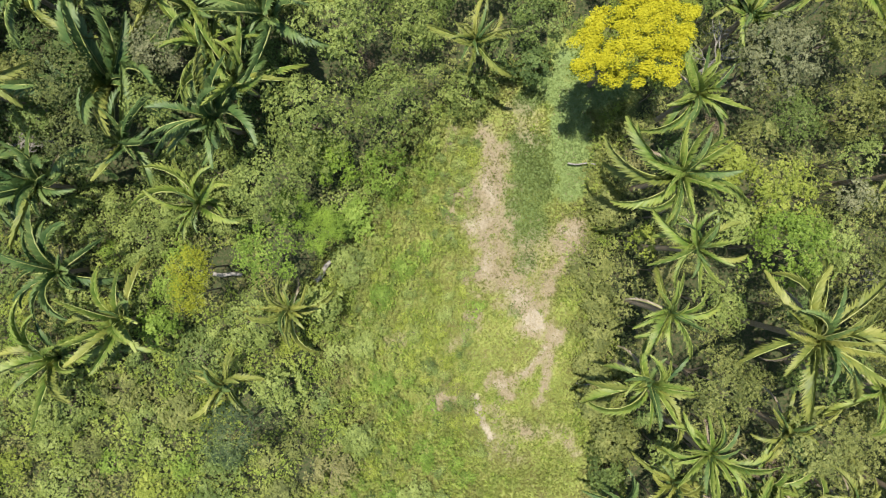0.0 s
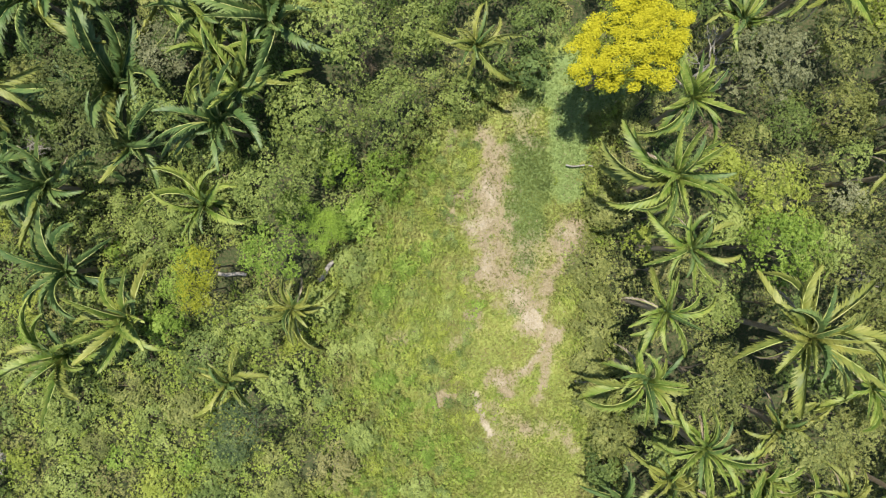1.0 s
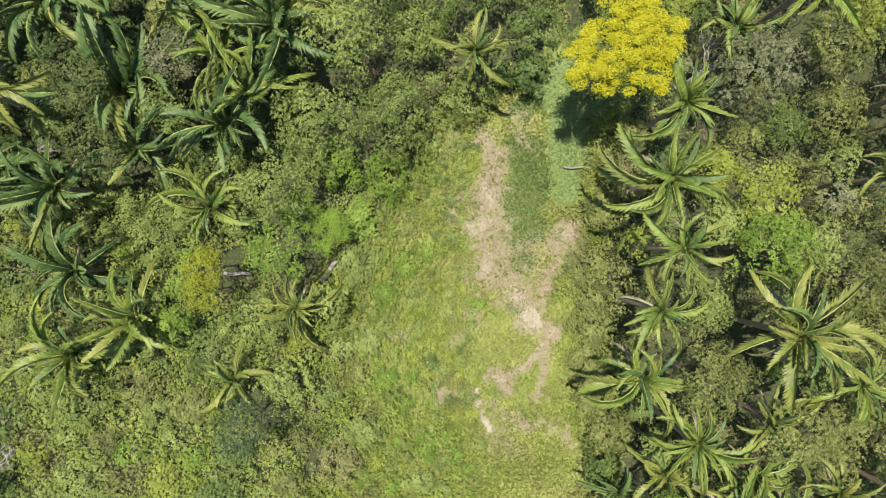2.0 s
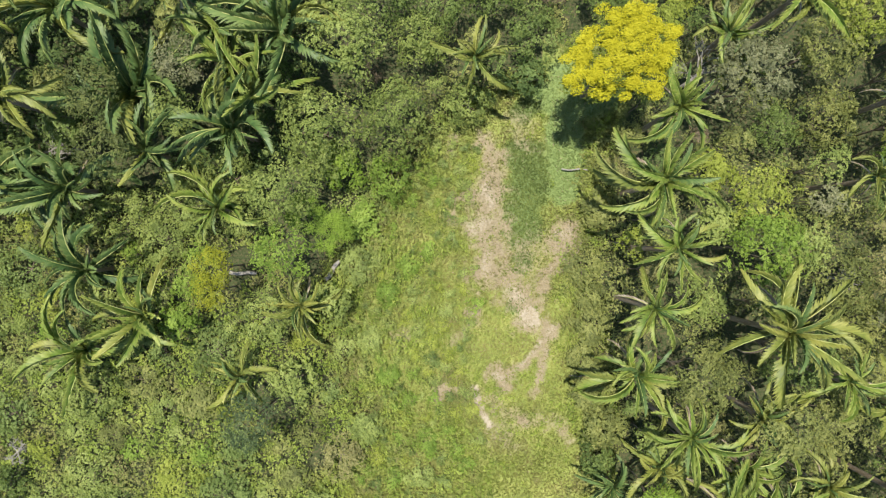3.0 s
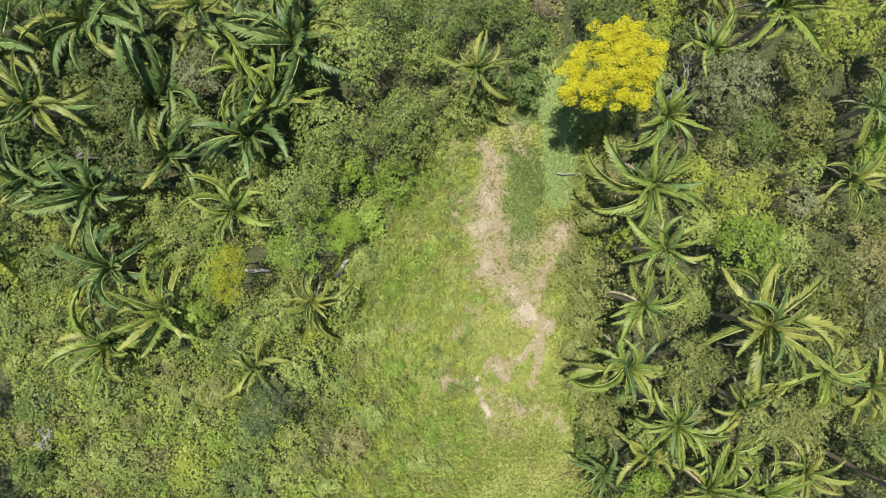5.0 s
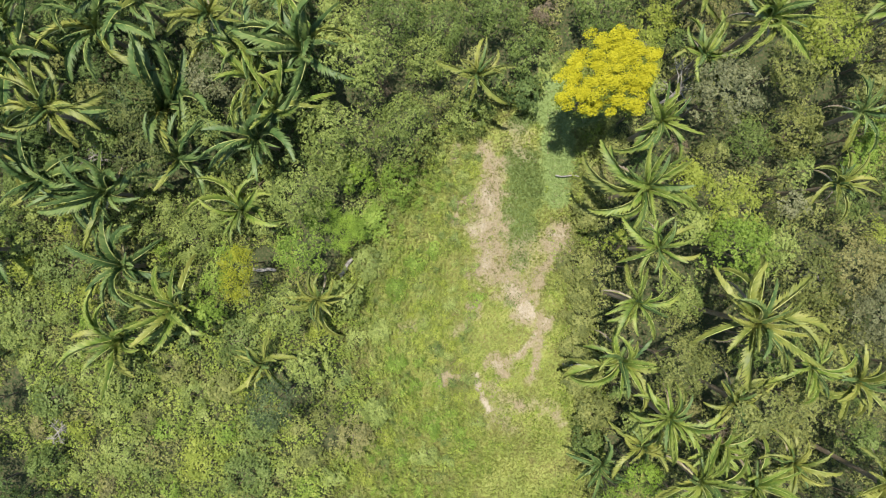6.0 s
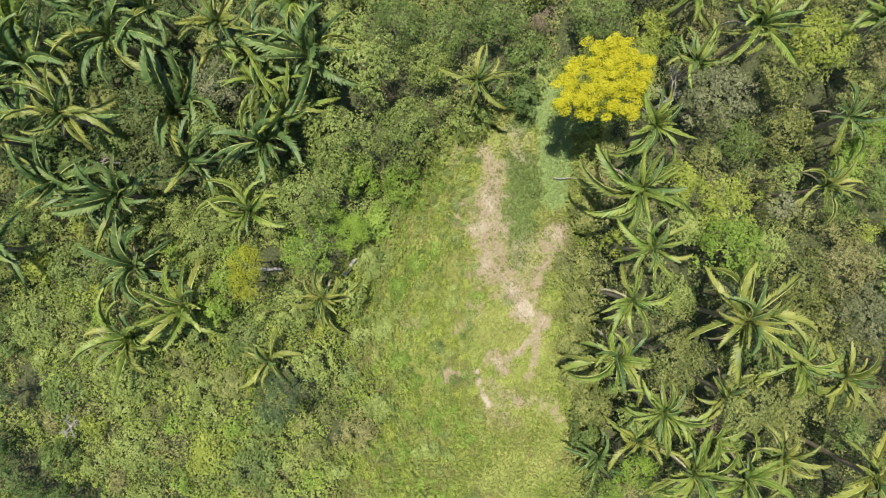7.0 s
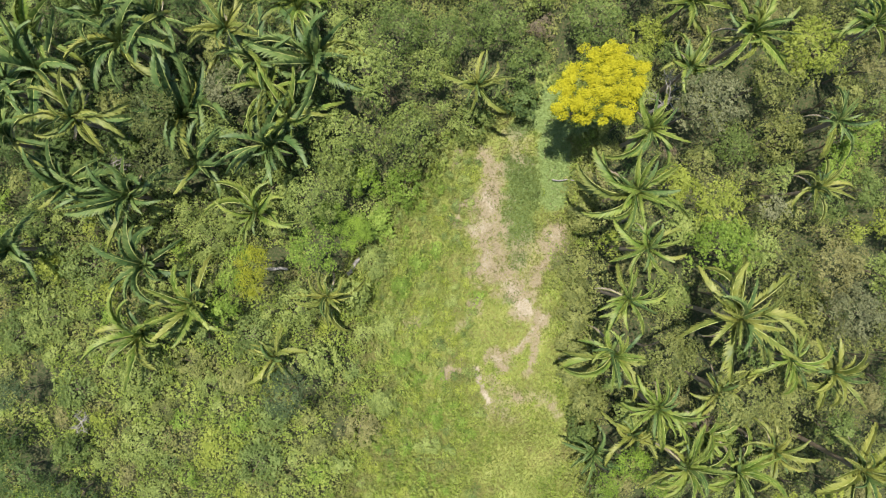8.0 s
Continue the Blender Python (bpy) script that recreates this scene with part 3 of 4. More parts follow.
def ground():
    gx, gy = axis_lines(-10, 11.5, 0.15, 900), axis_lines(-21, 13, 0.15, 900)
    X, Y = np.meshgrid(gx, gy, indexing="ij")
    near = np.exp(-np.hypot(X, Y) / 200)
    Z = (0.16 * (smooth_noise(X, Y, 5.0, 1) - 0.5) + 0.05 * (smooth_noise(X, Y, 0.45, 2) - 0.5)) * near
    nx, ny = X.shape
    idx = np.arange(nx * ny).reshape(nx, ny)
    faces = np.stack([idx[:-1, :-1], idx[1:, :-1], idx[1:, 1:], idx[:-1, 1:]], -1).reshape(-1, 4)
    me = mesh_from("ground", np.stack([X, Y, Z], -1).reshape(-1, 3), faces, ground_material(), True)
    x, y = X.ravel(), Y.ravel()
    inside = openness(x, y)
    # wild: the thicket floor, where the litter with painted-in shade lies
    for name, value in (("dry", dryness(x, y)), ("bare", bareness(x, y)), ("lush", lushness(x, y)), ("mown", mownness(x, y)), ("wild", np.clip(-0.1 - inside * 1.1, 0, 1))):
        me.attributes.new(name, "FLOAT", "POINT").data.foreach_set("value", value.astype(np.float32))
    return tagged(new("ground", me), "rough grassy ground with dry straw patches and leaf litter darkened by painted shade", "ground", kind="structure")


ground()


# ---- ground cover ----
def scatter(x0, x1, y0, y1, step, gen):
    X, Y = np.meshgrid(np.arange(x0, x1, step), np.arange(y0, y1, step), indexing="ij")
    return (X + gen.uniform(-0.5, 0.5, X.shape) * step).ravel(), (Y + gen.uniform(-0.5, 0.5, Y.shape) * step).ravel()


def blades(name, x, y, tall, wide, count, material, label, lean=0.8):
    """Tufts of narrow grass blades, one mesh."""
    own = np.clip(0.5 + 1.5 * (smooth_noise(x, y, 0.8, 43) - 0.5) + 0.2 * rng.normal(size=len(x)), 0, 1)
    x, y, tall, wide, own = (np.repeat(v, count) for v in (x, y, tall, wide, own))
    n = len(x)
    a = rng.uniform(0, 2 * np.pi, n)
    out = np.stack([np.cos(a), np.sin(a), np.zeros(n)], 1)
    side = np.stack([-np.sin(a), np.cos(a), np.zeros(n)], 1) * (wide * rng.uniform(0.6, 1.3, n))[:, None] * 0.5
    base = np.stack([x, y, np.zeros(n) - 0.03], 1) + out * 0.03
    H = (tall * rng.uniform(0.6, 1.3, n))[:, None]
    mid = base + out * H * lean * 0.45 + np.array([0, 0, 0.75]) * H
    tip = base + out * H * lean * rng.uniform(0.9, 1.6, (n, 1)) + np.array([0, 0, 0.85]) * H
    verts = np.stack([base, mid + side, tip, mid - side], 1).reshape(-1, 3)
    k = np.arange(n)[:, None] * 4
    faces = np.concatenate([k + [0, 1, 2], k + [2, 3, 0]], 0)
    return tagged(new(name, mesh_from(name, verts, faces, material, tuft=np.repeat(own, 4))), label, "grass", kind="stuff")


def clumps(name, x, y, top, spread, tufts, leaves, size, material, label, category="undergrowth", narrow=0.42, low=0.35):
    """Low plants, each a few leaf rosettes from low down up to the given height, one mesh."""
    own = np.clip(0.5 + 1.3 * (smooth_noise(x, y, 1.4, 41) - 0.5) + 0.22 * rng.normal(size=len(x)), 0, 1)
    x, y, top, spread, size, own = (np.repeat(v, tufts) for v in (x, y, top, spread, size, own))
    n = len(x)
    d = unit(rng.normal(size=(n, 3)) + np.array([0, 0, 0.5]))
    rad = spread * rng.uniform(0.3, 1.0, n)
    at = np.stack([x + d[:, 0] * rad, y + d[:, 1] * rad, np.maximum(top * (low + (1 - low) * (0.5 + 0.5 * d[:, 2])), 0.03)], 1)
    out = d * 0.7 + np.array([0, 0, 0.8]) + rng.normal(size=(n, 3)) * 0.25
    v, f, tone = sprigs(at, out, leaves, size * rng.uniform(0.7, 1.3, n), narrow, np.clip(own + 0.12 * rng.normal(size=n), 0, 1), rng)
    return tagged(new(name, mesh_from(name, v, f, material, tuft=tone)), label, category, kind="stuff")


def cover():
    # short turf and straw in the clearing
    x, y = scatter(-9, 11, -22, 11.5, 0.125, rng)
    inside, dry, bare, lush, mown = openness(x, y), dryness(x, y), bareness(x, y), lushness(x, y), mownness(x, y)
    lush = np.maximum(lush, mown)
    roll = rng.uniform(0, 1, len(x))
    ok = (inside > -2.2) & (roll > dry * 0.84) & (roll > bare) & (lush < 0.5)
    blades("grass", x[ok], y[ok], 0.1 + 0.16 * smooth_noise(x[ok], y[ok], 1.2, 8), np.full(ok.sum(), 0.035), 3, LEAF["grass"], "yellow-green rough grass of the clearing")
    ok = (inside > -1.5) & (roll > bare * 0.8) & (lush >= 0.5) & (roll > dry * 0.9)
    for mask, tone, tall, word in ((ok & (mown < 0.5), "lush", 0.17, "thick deep green grass beside the straw"), (ok & (mown >= 0.5), "strip", 0.1, "short fresh green grass strip")):
        blades("short_grass", x[mask], y[mask], np.full(mask.sum(), tall), np.full(mask.sum(), 0.045), 4, LEAF[tone], word)
    ok = (inside > -0.8) & (roll < dry * 0.8 + 0.05) & (roll > bare * 0.5)
    blades("dry_grass", x[ok], y[ok], np.full(ok.sum(), 0.08), np.full(ok.sum(), 0.03), 3, LEAF["straw"], "dry straw-coloured grass patches", lean=1.6)
    # low broad-leaved weeds, thicker to the west and along the rims
    x, y = scatter(-9, 11, -22, 11.5, 0.24, rng)
    inside, dry, bare, lush = openness(x, y), dryness(x, y), bareness(x, y), np.maximum(lushness(x, y), mownness(x, y))
    west = np.clip((np.where(y < -7, 4.2, 2.4) - x) / 5, 0, 1) * np.clip((9 - y) / 4, 0, 1)
    rim = np.clip(1 - inside / 2.0, 0, 1)
    many = np.maximum(west * 0.95, rim) * (1 - dry) * (1 - 0.9 * lush) + np.where(y < -6, 0.3, 0.12) * (1 - dry) * (1 - lush)
    many *= np.clip(6.5 * (smooth_noise(x, y, 0.9, 14) - 0.4), 0.08, 1.4)
    ok = (inside > -2.6) & (rng.uniform(0, 1, len(x)) < many * 1.25)
    t = 0.1 + 2.1 * np.maximum(np.maximum(west, rim), 0.3)[ok] * smooth_noise(x[ok], y[ok], 0.7, 15) ** 1.7
    clumps("weeds", x[ok], y[ok], t, np.full(ok.sum(), 0.2), 7, 4, np.full(ok.sum(), 0.09), LEAF["weed"], "low broad-leaved weeds growing in the grass", "weeds", 0.52, 0.2)
    # thicket floor under and between the plants
    x, y = scatter(-36, 36, -21.5, 22, 0.28, rng)
    inside = openness(x, y)
    ok = inside < 0.2
    x, y, inside = x[ok], y[ok], inside[ok]
    rise = np.clip(-inside / 3.0, 0.1, 1)
    patch = smooth_noise(x, y, 2.6, 17)
    gap = smooth_noise(x, y, 1.7, 19)
    keep = (gap > np.where((x < -3) & (y < 2), 0.24, 0.33)) | (inside > -1.2)
    for px, py, pr in PLACED:
        keep &= (x - px) ** 2 + (y - py) ** 2 > (0.42 * pr) ** 2
    for px, py, pr in TALL:
        keep &= (x - px) ** 2 + (y - py) ** 2 > ((1.08 if pr > 1.9 else 0.92) * pr) ** 2
    x, y, rise, patch, gap = x[keep], y[keep], rise[keep], patch[keep], gap[keep]
    tops = (rise * (0.35 + 1.9 * patch ** 1.5)) * np.where(x > 9.5, 2.2, 1.0) * np.clip((gap - 0.24) * 6, 0.2, 1)
    east = (x > 8) | ((y > 9) & (x > -4))
    south_west = (x < -3) & (y < 1)
    grove = (x < -9) & (y > 4.5)
    for name, mask, mat, word in (("undergrowth", grove, "dark", "deep green undergrowth in the palm grove"), ("undergrowth", east, "olive", "dull green tangled undergrowth between the palms"), ("undergrowth", south_west, "weed", "light green vine-covered undergrowth"), ("undergrowth", ~east & ~south_west & ~grove, "pale", "mixed green undergrowth between the shrubs")):
        n = int(mask.sum())
        clumps(name, x[mask], y[mask], tops[mask], np.full(n, 0.33), 6, 4, np.full(n, 0.115), LEAF[mat], word, narrow=0.58)


# ---- palms: x, y, height of the heart, reach, fronds, spin, dead fronds ----
PALMS_EAST = [
    (12.76, -9.70, 8.7, 2.9, 19, "palm", 0, 2),
    (14.68, -13.52, 8.2, 2.93, 19, "palm", 60, 4),
    (18.05, -13.91, 7.7, 2.78, 18, "palm", 25, 4),
    (16.77, -8.66, 8.2, 2.78, 9, "palm_yellow", 15, 1),
    (20.68, -6.67, 9.2, 2.54, 11, "palm", 45, 1),
    (23.53, -7.50, 8.7, 2.75, 12, "palm_yellow", 80, 1),
    (25.29, -13.48, 8.7, 3.31, 13, "palm_yellow", 5, 1),
    (15.91, -11.61, 7.7, 2.33, 16, "palm", 33, 1),
    (20.59, -12.80, 7.2, 2.54, 16, "palm_yellow", 71, 3),
    (12.35, -12.51, 4.5, 2.68, 9, "palm_yellow", 12, 1),
    (9.99, -14.09, 3.0, 2.45, 11, "palm_dark", 50, 0),
]
for row in PALMS_EAST:
    palm(*row, "east of the clearing")
palm(17.0, -3.98, 10.5, 3.76, 18, "palm_yellow", 20, 2, "east of the clearing",
     (158, 180, 195, 231, 297, 322, 339, 351, 12, 27, 64, 75, 99, 108, 118, 250, 20, 145),
     (1, 0.66, 0.95, 0.97, 0.78, 0.95, 1.05, 0.88, 1.02, 1, 0.92, 0.4, 0.9, 0.88, 0.5, 0.45, 0.45, 0.45))
palm(11.41, 3.67, 8.8, 3.67, 16, "palm", 50, 2, "east of the clearing",
     (159, 173, 188, 221, 293, 316, 338, 351, 23, 40, 57, 85, 128, 229, 151, 270),
     (1.1, 1.1, 1.0, 0.95, 0.6, 0.62, 0.9, 0.75, 0.8, 0.6, 0.6, 0.6, 0.5, 0.66, 0.86, 0.45))
palm(11.93, 0.14, 9.5, 2.61, 12, "palm", 10, 1, "east of the clearing",
     (165, 210, 224, 253, 283, 325, 2, 57, 93, 138, 190, 30),
     (1.05, 1.03, 0.8, 0.7, 0.68, 0.86, 0.7, 0.8, 0.7, 0.75, 0.5, 0.45))
palm(10.88, -2.97, 8.8, 2.73, 11, "palm", 75, 1, "east of the clearing",
     (188, 197, 124, 98, 35, 348, 300, 243, 225, 70, 150),
     (0.8, 0.95, 0.8, 0.55, 0.6, 0.95, 0.82, 0.85, 0.6, 0.45, 0.5))
palm(10.28, -6.62, 7.7, 3.08, 13, "palm", 35, 1, "east of the clearing",
     (165, 185, 140, 120, 80, 353, 310, 277, 231, 213, 45, 245, 20),
     (1.1, 1.05, 0.75, 0.85, 0.7, 0.9, 0.95, 0.7, 0.8, 1.05, 0.55, 0.6, 0.45))
PALMS_NORTH = [
    (12.43, 7.65, 8, 2.92, 13, "palm", 30, 1),
    (17.96, 13.05, 10, 2.92, 17, "palm", 70, 2),
    (25.97, 14.07, 9, 2.85, 15, "palm", 10, 2),
    (22.9, 3.9, 8, 2.1, 10, "palm_yellow", 40, 2),
    (24.0, 8.1, 8.4, 2.2, 10, "palm_dark", 66, 1),
    (15.0, 11.5, 8, 2.6, 13, "palm", 22, 1),
    (1.71, 10.87, 5.9, 2.46, 11, "palm_yellow", 12, 1),
    (15.39, 16.28, 6, 2.97, 11, "palm", 0, 0),
]
for row in PALMS_NORTH:
    palm(*row, "north of the clearing")
PALMS_NORTHWEST = [
    (-12.03, 6.94, 5.0, 3.34, 16, "palm_dark", 15, 1),
    (-9.0, 12.35, 5.5, 3.56, 15, "palm_dark", 50, 1),
    (-18.6, 9.2, 2.6, 4.5, 19, "palm_dark", 71, 1),
    (-17.36, 5.83, 4.0, 3.09, 12, "palm_dark", 20, 1),
    (-22.14, 3.72, 3.5, 3.32, 11, "palm_dark", 5, 2),
    (-12.2, 10.6, 5, 3.22, 12, "palm", 44, 2),
    (-27.38, 11.61, 5.5, 3.56, 14, "palm_dark", 60, 2),
    (-22.17, 13.84, 5.0, 3.41, 14, "palm_dark", 28, 1),
    (-26.67, 4.51, 3.2, 3.14, 10, "palm_dark", 9, 1),
    (-10.97, 9.14, 5, 3.03, 12, "palm", 80, 1),
    (-29.84, 7.25, 4.5, 3.25, 12, "palm_dark", 33, 1),
]
for row in PALMS_NORTHWEST:
    palm(*row, "in the palm grove")
palm(-24.0, 8.35, 7.4, 3.42, 15, "palm_yellow", 8, 2, "in the palm grove",
     (157, 178, 191, 230, 282, 326, 349, 13, 65, 80, 105, 131, 250, 30, 145),
     (1.0, 0.9, 0.9, 0.74, 0.58, 0.78, 0.98, 1.0, 0.8, 0.9, 0.97, 0.95, 0.5, 0.5, 0.5))
palm(-14.34, 13.97, 7.5, 3.16, 11, "palm_yellow", 33, 2, "in the palm grove",
     (149, 182, 200, 230, 275, 315, 345, 27, 71, 105, 130),
     (0.9, 0.85, 0.7, 0.65, 0.6, 0.68, 0.6, 0.65, 0.75, 0.75, 0.7))
PALMS_GROVE = [
    (-12.94, 12.34, 5.5, 3.0, 13, "palm_dark", 25, 2),
    (-23.5, 15.73, 5, 3.03, 12, "palm_dark", 70, 1),
    (-28.95, 10.37, 6, 3.34, 13, "palm_dark", 4, 1),
    (-24.62, 3.73, 3.2, 2.83, 11, "palm_dark", 48, 1),
    (-27.69, 14.16, 5.5, 3.19, 12, "palm", 18, 2),
]
for row in PALMS_GROVE:
    palm(*row, "in the palm grove")
PALMS_WEST = [
    (-13.57, 2.53, 2.9, 2.97, 11, "palm", 22, 1),
    (-21.31, -1.17, 3.0, 3.16, 13, "palm_dark", 40, 1),
    (-18.0, -3.95, 2.6, 2.98, 11, "palm", 12, 0),
    (-21.62, -5.97, 2.5, 3.19, 12, "palm", 66, 0),
    (-8.6, -3.3, 2.7, 2.7, 11, "palm_yellow", 0, 1),
    (-12.3, -7.6, 2.5, 2.6, 9, "palm_yellow", 75, 0),
    (-30.03, -0.02, 4, 3.29, 13, "palm_dark", 30, 1),
    (-10.24, 16.15, 5, 3.03, 11, "palm", 3, 1),
    (-19.71, 15.55, 5, 3.03, 12, "palm_dark", 18, 1),
]
for row in PALMS_WEST:
    palm(*row, "in low scrub")



# ---- trees and bushes that stand out: x, y, height, crown radius ----
TREES_NORTH = [
    ("large", "pale", -5.85, 11.9, 7, 2.5),
    ("large", "pale", -2.95, 7.72, 5.5, 2.33),
    ("fine", "pale", -7.26, 7.07, 6, 2.6),
    ("broad", "pale", 1.45, 9.09, 3, 1.66),
    ("broad", "pale", -1.54, 12.65, 4, 1.93),
    ("dense", "grey", -14.8, 10.74, 6.6, 1.72),
    ("dense", "moss", -19.7, 8.98, 7.4, 1.87),
    ("dense", "moss", -19.25, 5.9, 6.4, 2.0),
    ("broad", "fern", -6.32, 4.93, 3, 1.42),
    ("broad", "bright", -3.36, 4.6, 2.4, 1.6),
    ("dense", "pale", -15.59, 7.85, 6, 1.56),
    ("broad", "mid", 5.33, 13.06, 4, 1.86),
    ("broad", "dark", 5.09, 10.58, 2.5, 1.43),
    ("large", "mid", 10.05, 15.56, 5, 2.27),
    ("broad", "mid", 3.13, 15.67, 4.5, 2.11),
    ("broad", "mid", -0.37, 14.86, 4.5, 1.91),
    ("large", "mid", -3.82, 14.97, 5.5, 2.25),
    ("low", "rust", 6.11, 15.35, 4.5, 1.0),
    ("low", "rust", -4.32, 10.71, 3, 0.71),
    ("low", "rust", 14.51, 6.53, 5, 0.68),
]
for k, row in enumerate(TREES_NORTH):
    plant(*row, "north of the clearing", k * 67.0)
TREES_WEST = [
    ("fern", "fern", -8.29, 2.19, 3.6, 1.4),
    ("fern", "fern", -6.88, 1.1, 3.2, 1.49),
    ("dense", "bright", -8.95, -0.25, 7.5, 1.85),
    ("dense", "gold", -12.92, -0.92, 7.2, 1.27),
    ("dense", "gold", -13.33, -2.27, 6.4, 1.14),
    ("dense", "blue", -10.75, -9.45, 7.6, 1.65),
    ("broad", "pale", -9.49, -8.15, 3, 1.82),
    ("broad", "pale", -13.03, 4.41, 3.5, 1.95),
    ("large", "pale", -9.2, 3.3, 7, 2.0),
    ("broad", "pale", -17.52, 0.84, 2.5, 1.99),
    ("dense", "mid", -25.96, -1.2, 3, 1.97),
    ("broad", "bright", -5.24, 2.12, 1.6, 1.38),
    ("broad", "pale", -5.65, -0.96, 1.5, 1.46),
    ("broad", "pale", -7.65, 5.44, 5, 1.71),
    ("fine", "pale", -29.12, -4.88, 2.5, 2.39),
    ("broad", "mid", -31.23, -6.12, 2.2, 2.0),
    ("large", "blue", -30.09, -10.08, 4.5, 1.3),
    ("large", "dark", -30.1, -15.75, 4.5, 1.76),
    ("large", "dark", -28.3, -16.87, 3.6, 1.25),
    ("large", "dark", -26.4, -17.4, 3.5, 1.5),
    ("broad", "dark", -31.6, -13.6, 3.5, 1.4),
    ("broad", "mid", -27.1, -14.5, 2.5, 1.3),
]
for k, row in enumerate(TREES_WEST):
    plant(*row, "west of the clearing", k * 67.0)
TREES_EAST = [
    ("broad", "lime", 17.0, 2.9, 8.2, 1.85),
    ("fine", "bright", 17.2, 0.15, 9.0, 2.2),
    ("broad", "pale", 15.3, 1.4, 7.0, 1.4),
    ("broad", "lime", 14.9, 4.3, 6.5, 1.3),
    ("broad", "pale", 19.33, 0.14, 7.8, 1.90),
    ("fine", "olive", 13.4, -6.7, 10.0, 2.0),
    ("fine", "olive", 17.5, -9.0, 10.5, 1.9),
    ("fine", "olive", 21.46, -9.37, 8.0, 2.08),
    ("dense", "vivid", 11.66, -13.73, 8.0, 1.25),
    ("dense", "vivid", 10.16, -14.97, 7.6, 0.99),
    ("dense", "vivid", 13.22, -15.18, 7.6, 0.99),
    ("fine", "lime", 11.47, 11.86, 10, 0.88),
    ("fine", "grey", 16.0, 9.2, 10.2, 2.2),
    ("large", "bright", 26.15, 7.32, 8.0, 1.59),
    ("broad", "bright", 25.04, 5.81, 7.0, 1.32),
    ("broad", "lime", 22.87, 12.82, 9.0, 2.23),
    ("broad", "olive", 20.84, 11.27, 8.0, 1.97),
    ("broad", "olive", 9.72, 2.57, 1.8, 1.29),
    ("broad", "olive", 8.73, -1.11, 1.6, 1.62),
    ("broad", "pale", 14.34, -2.80, 7.0, 1.55),
    ("fine", "olive", 21.65, -1.29, 8.0, 2.27),
    ("fine", "brown", 24.81, -0.93, 7.5, 2.30),
    ("fine", "grey", 25.93, -4.15, 8.0, 2.08),
]
for k, row in enumerate(TREES_EAST):
    plant(*row, "east of the clearing", k * 67.0)
TREES_EAST_RIM = [
    ("broad", "olive", 22.87, 7.64, 4, 2.13),
    ("broad", "mid", 19.66, 7.21, 4, 1.74),
    ("large", "olive", 24.66, -4.51, 4.5, 2.3),
    # raised withered crown, standing in for dead brown palm fronds
    ("low", "rust", 15.9, -10.8, 8.4, 0.89),
    ("broad", "olive", 9.86, -11.03, 2.2, 1.44),
    ("broad", "mid", 9.48, -13.08, 2, 1.21),
    ("broad", "olive", 9.18, -4.78, 1.8, 1.37),
    ("broad", "olive", 8.81, -6.93, 1.5, 1.14),
    ("broad", "olive", 8.82, -9.1, 1.5, 1.14),
    ("broad", "olive", 9.16, -2.94, 1.8, 1.21),
]
for k, row in enumerate(TREES_EAST_RIM):
    plant(*row, "east of the clearing", k * 67.0)
CLUMPS_IN_GRASS = [
    ("low", "bright", -2.68, -11.99, 0.81, 0.75),
    ("broad", "bright", -1.03, -12.17, 0.93, 0.90),
    ("low", "bright", 0.62, -12.54, 0.77, 0.70),
    ("low", "pale", 2.09, -11.99, 0.70, 0.60),
    ("low", "bright", -3.23, -14.37, 0.85, 0.80),
    ("broad", "pale", -1.58, -14.37, 0.96, 0.95),
    ("low", "bright", 1.35, -13.64, 0.77, 0.70),
    ("low", "mid", 0.07, -14.74, 0.70, 0.60),
    ("broad", "bright", -3.60, -7.95, 0.93, 0.90),
    ("low", "bright", -2.32, -9.60, 0.77, 0.70),
    ("broad", "pale", -4.70, -5.75, 0.96, 0.95),
    ("low", "bright", -1.95, -7.77, 0.66, 0.55),
    ("broad", "bright", -3.60, -2.81, 0.93, 0.90),
    ("broad", "bright", -2.32, -0.98, 0.89, 0.85),
    ("low", "bright", -1.03, 0.12, 0.77, 0.70),
    ("broad", "pale", -4.52, -0.61, 0.85, 0.80),
]
for k, row in enumerate(CLUMPS_IN_GRASS):
    plant(*row, "in the grass", k * 67.0)


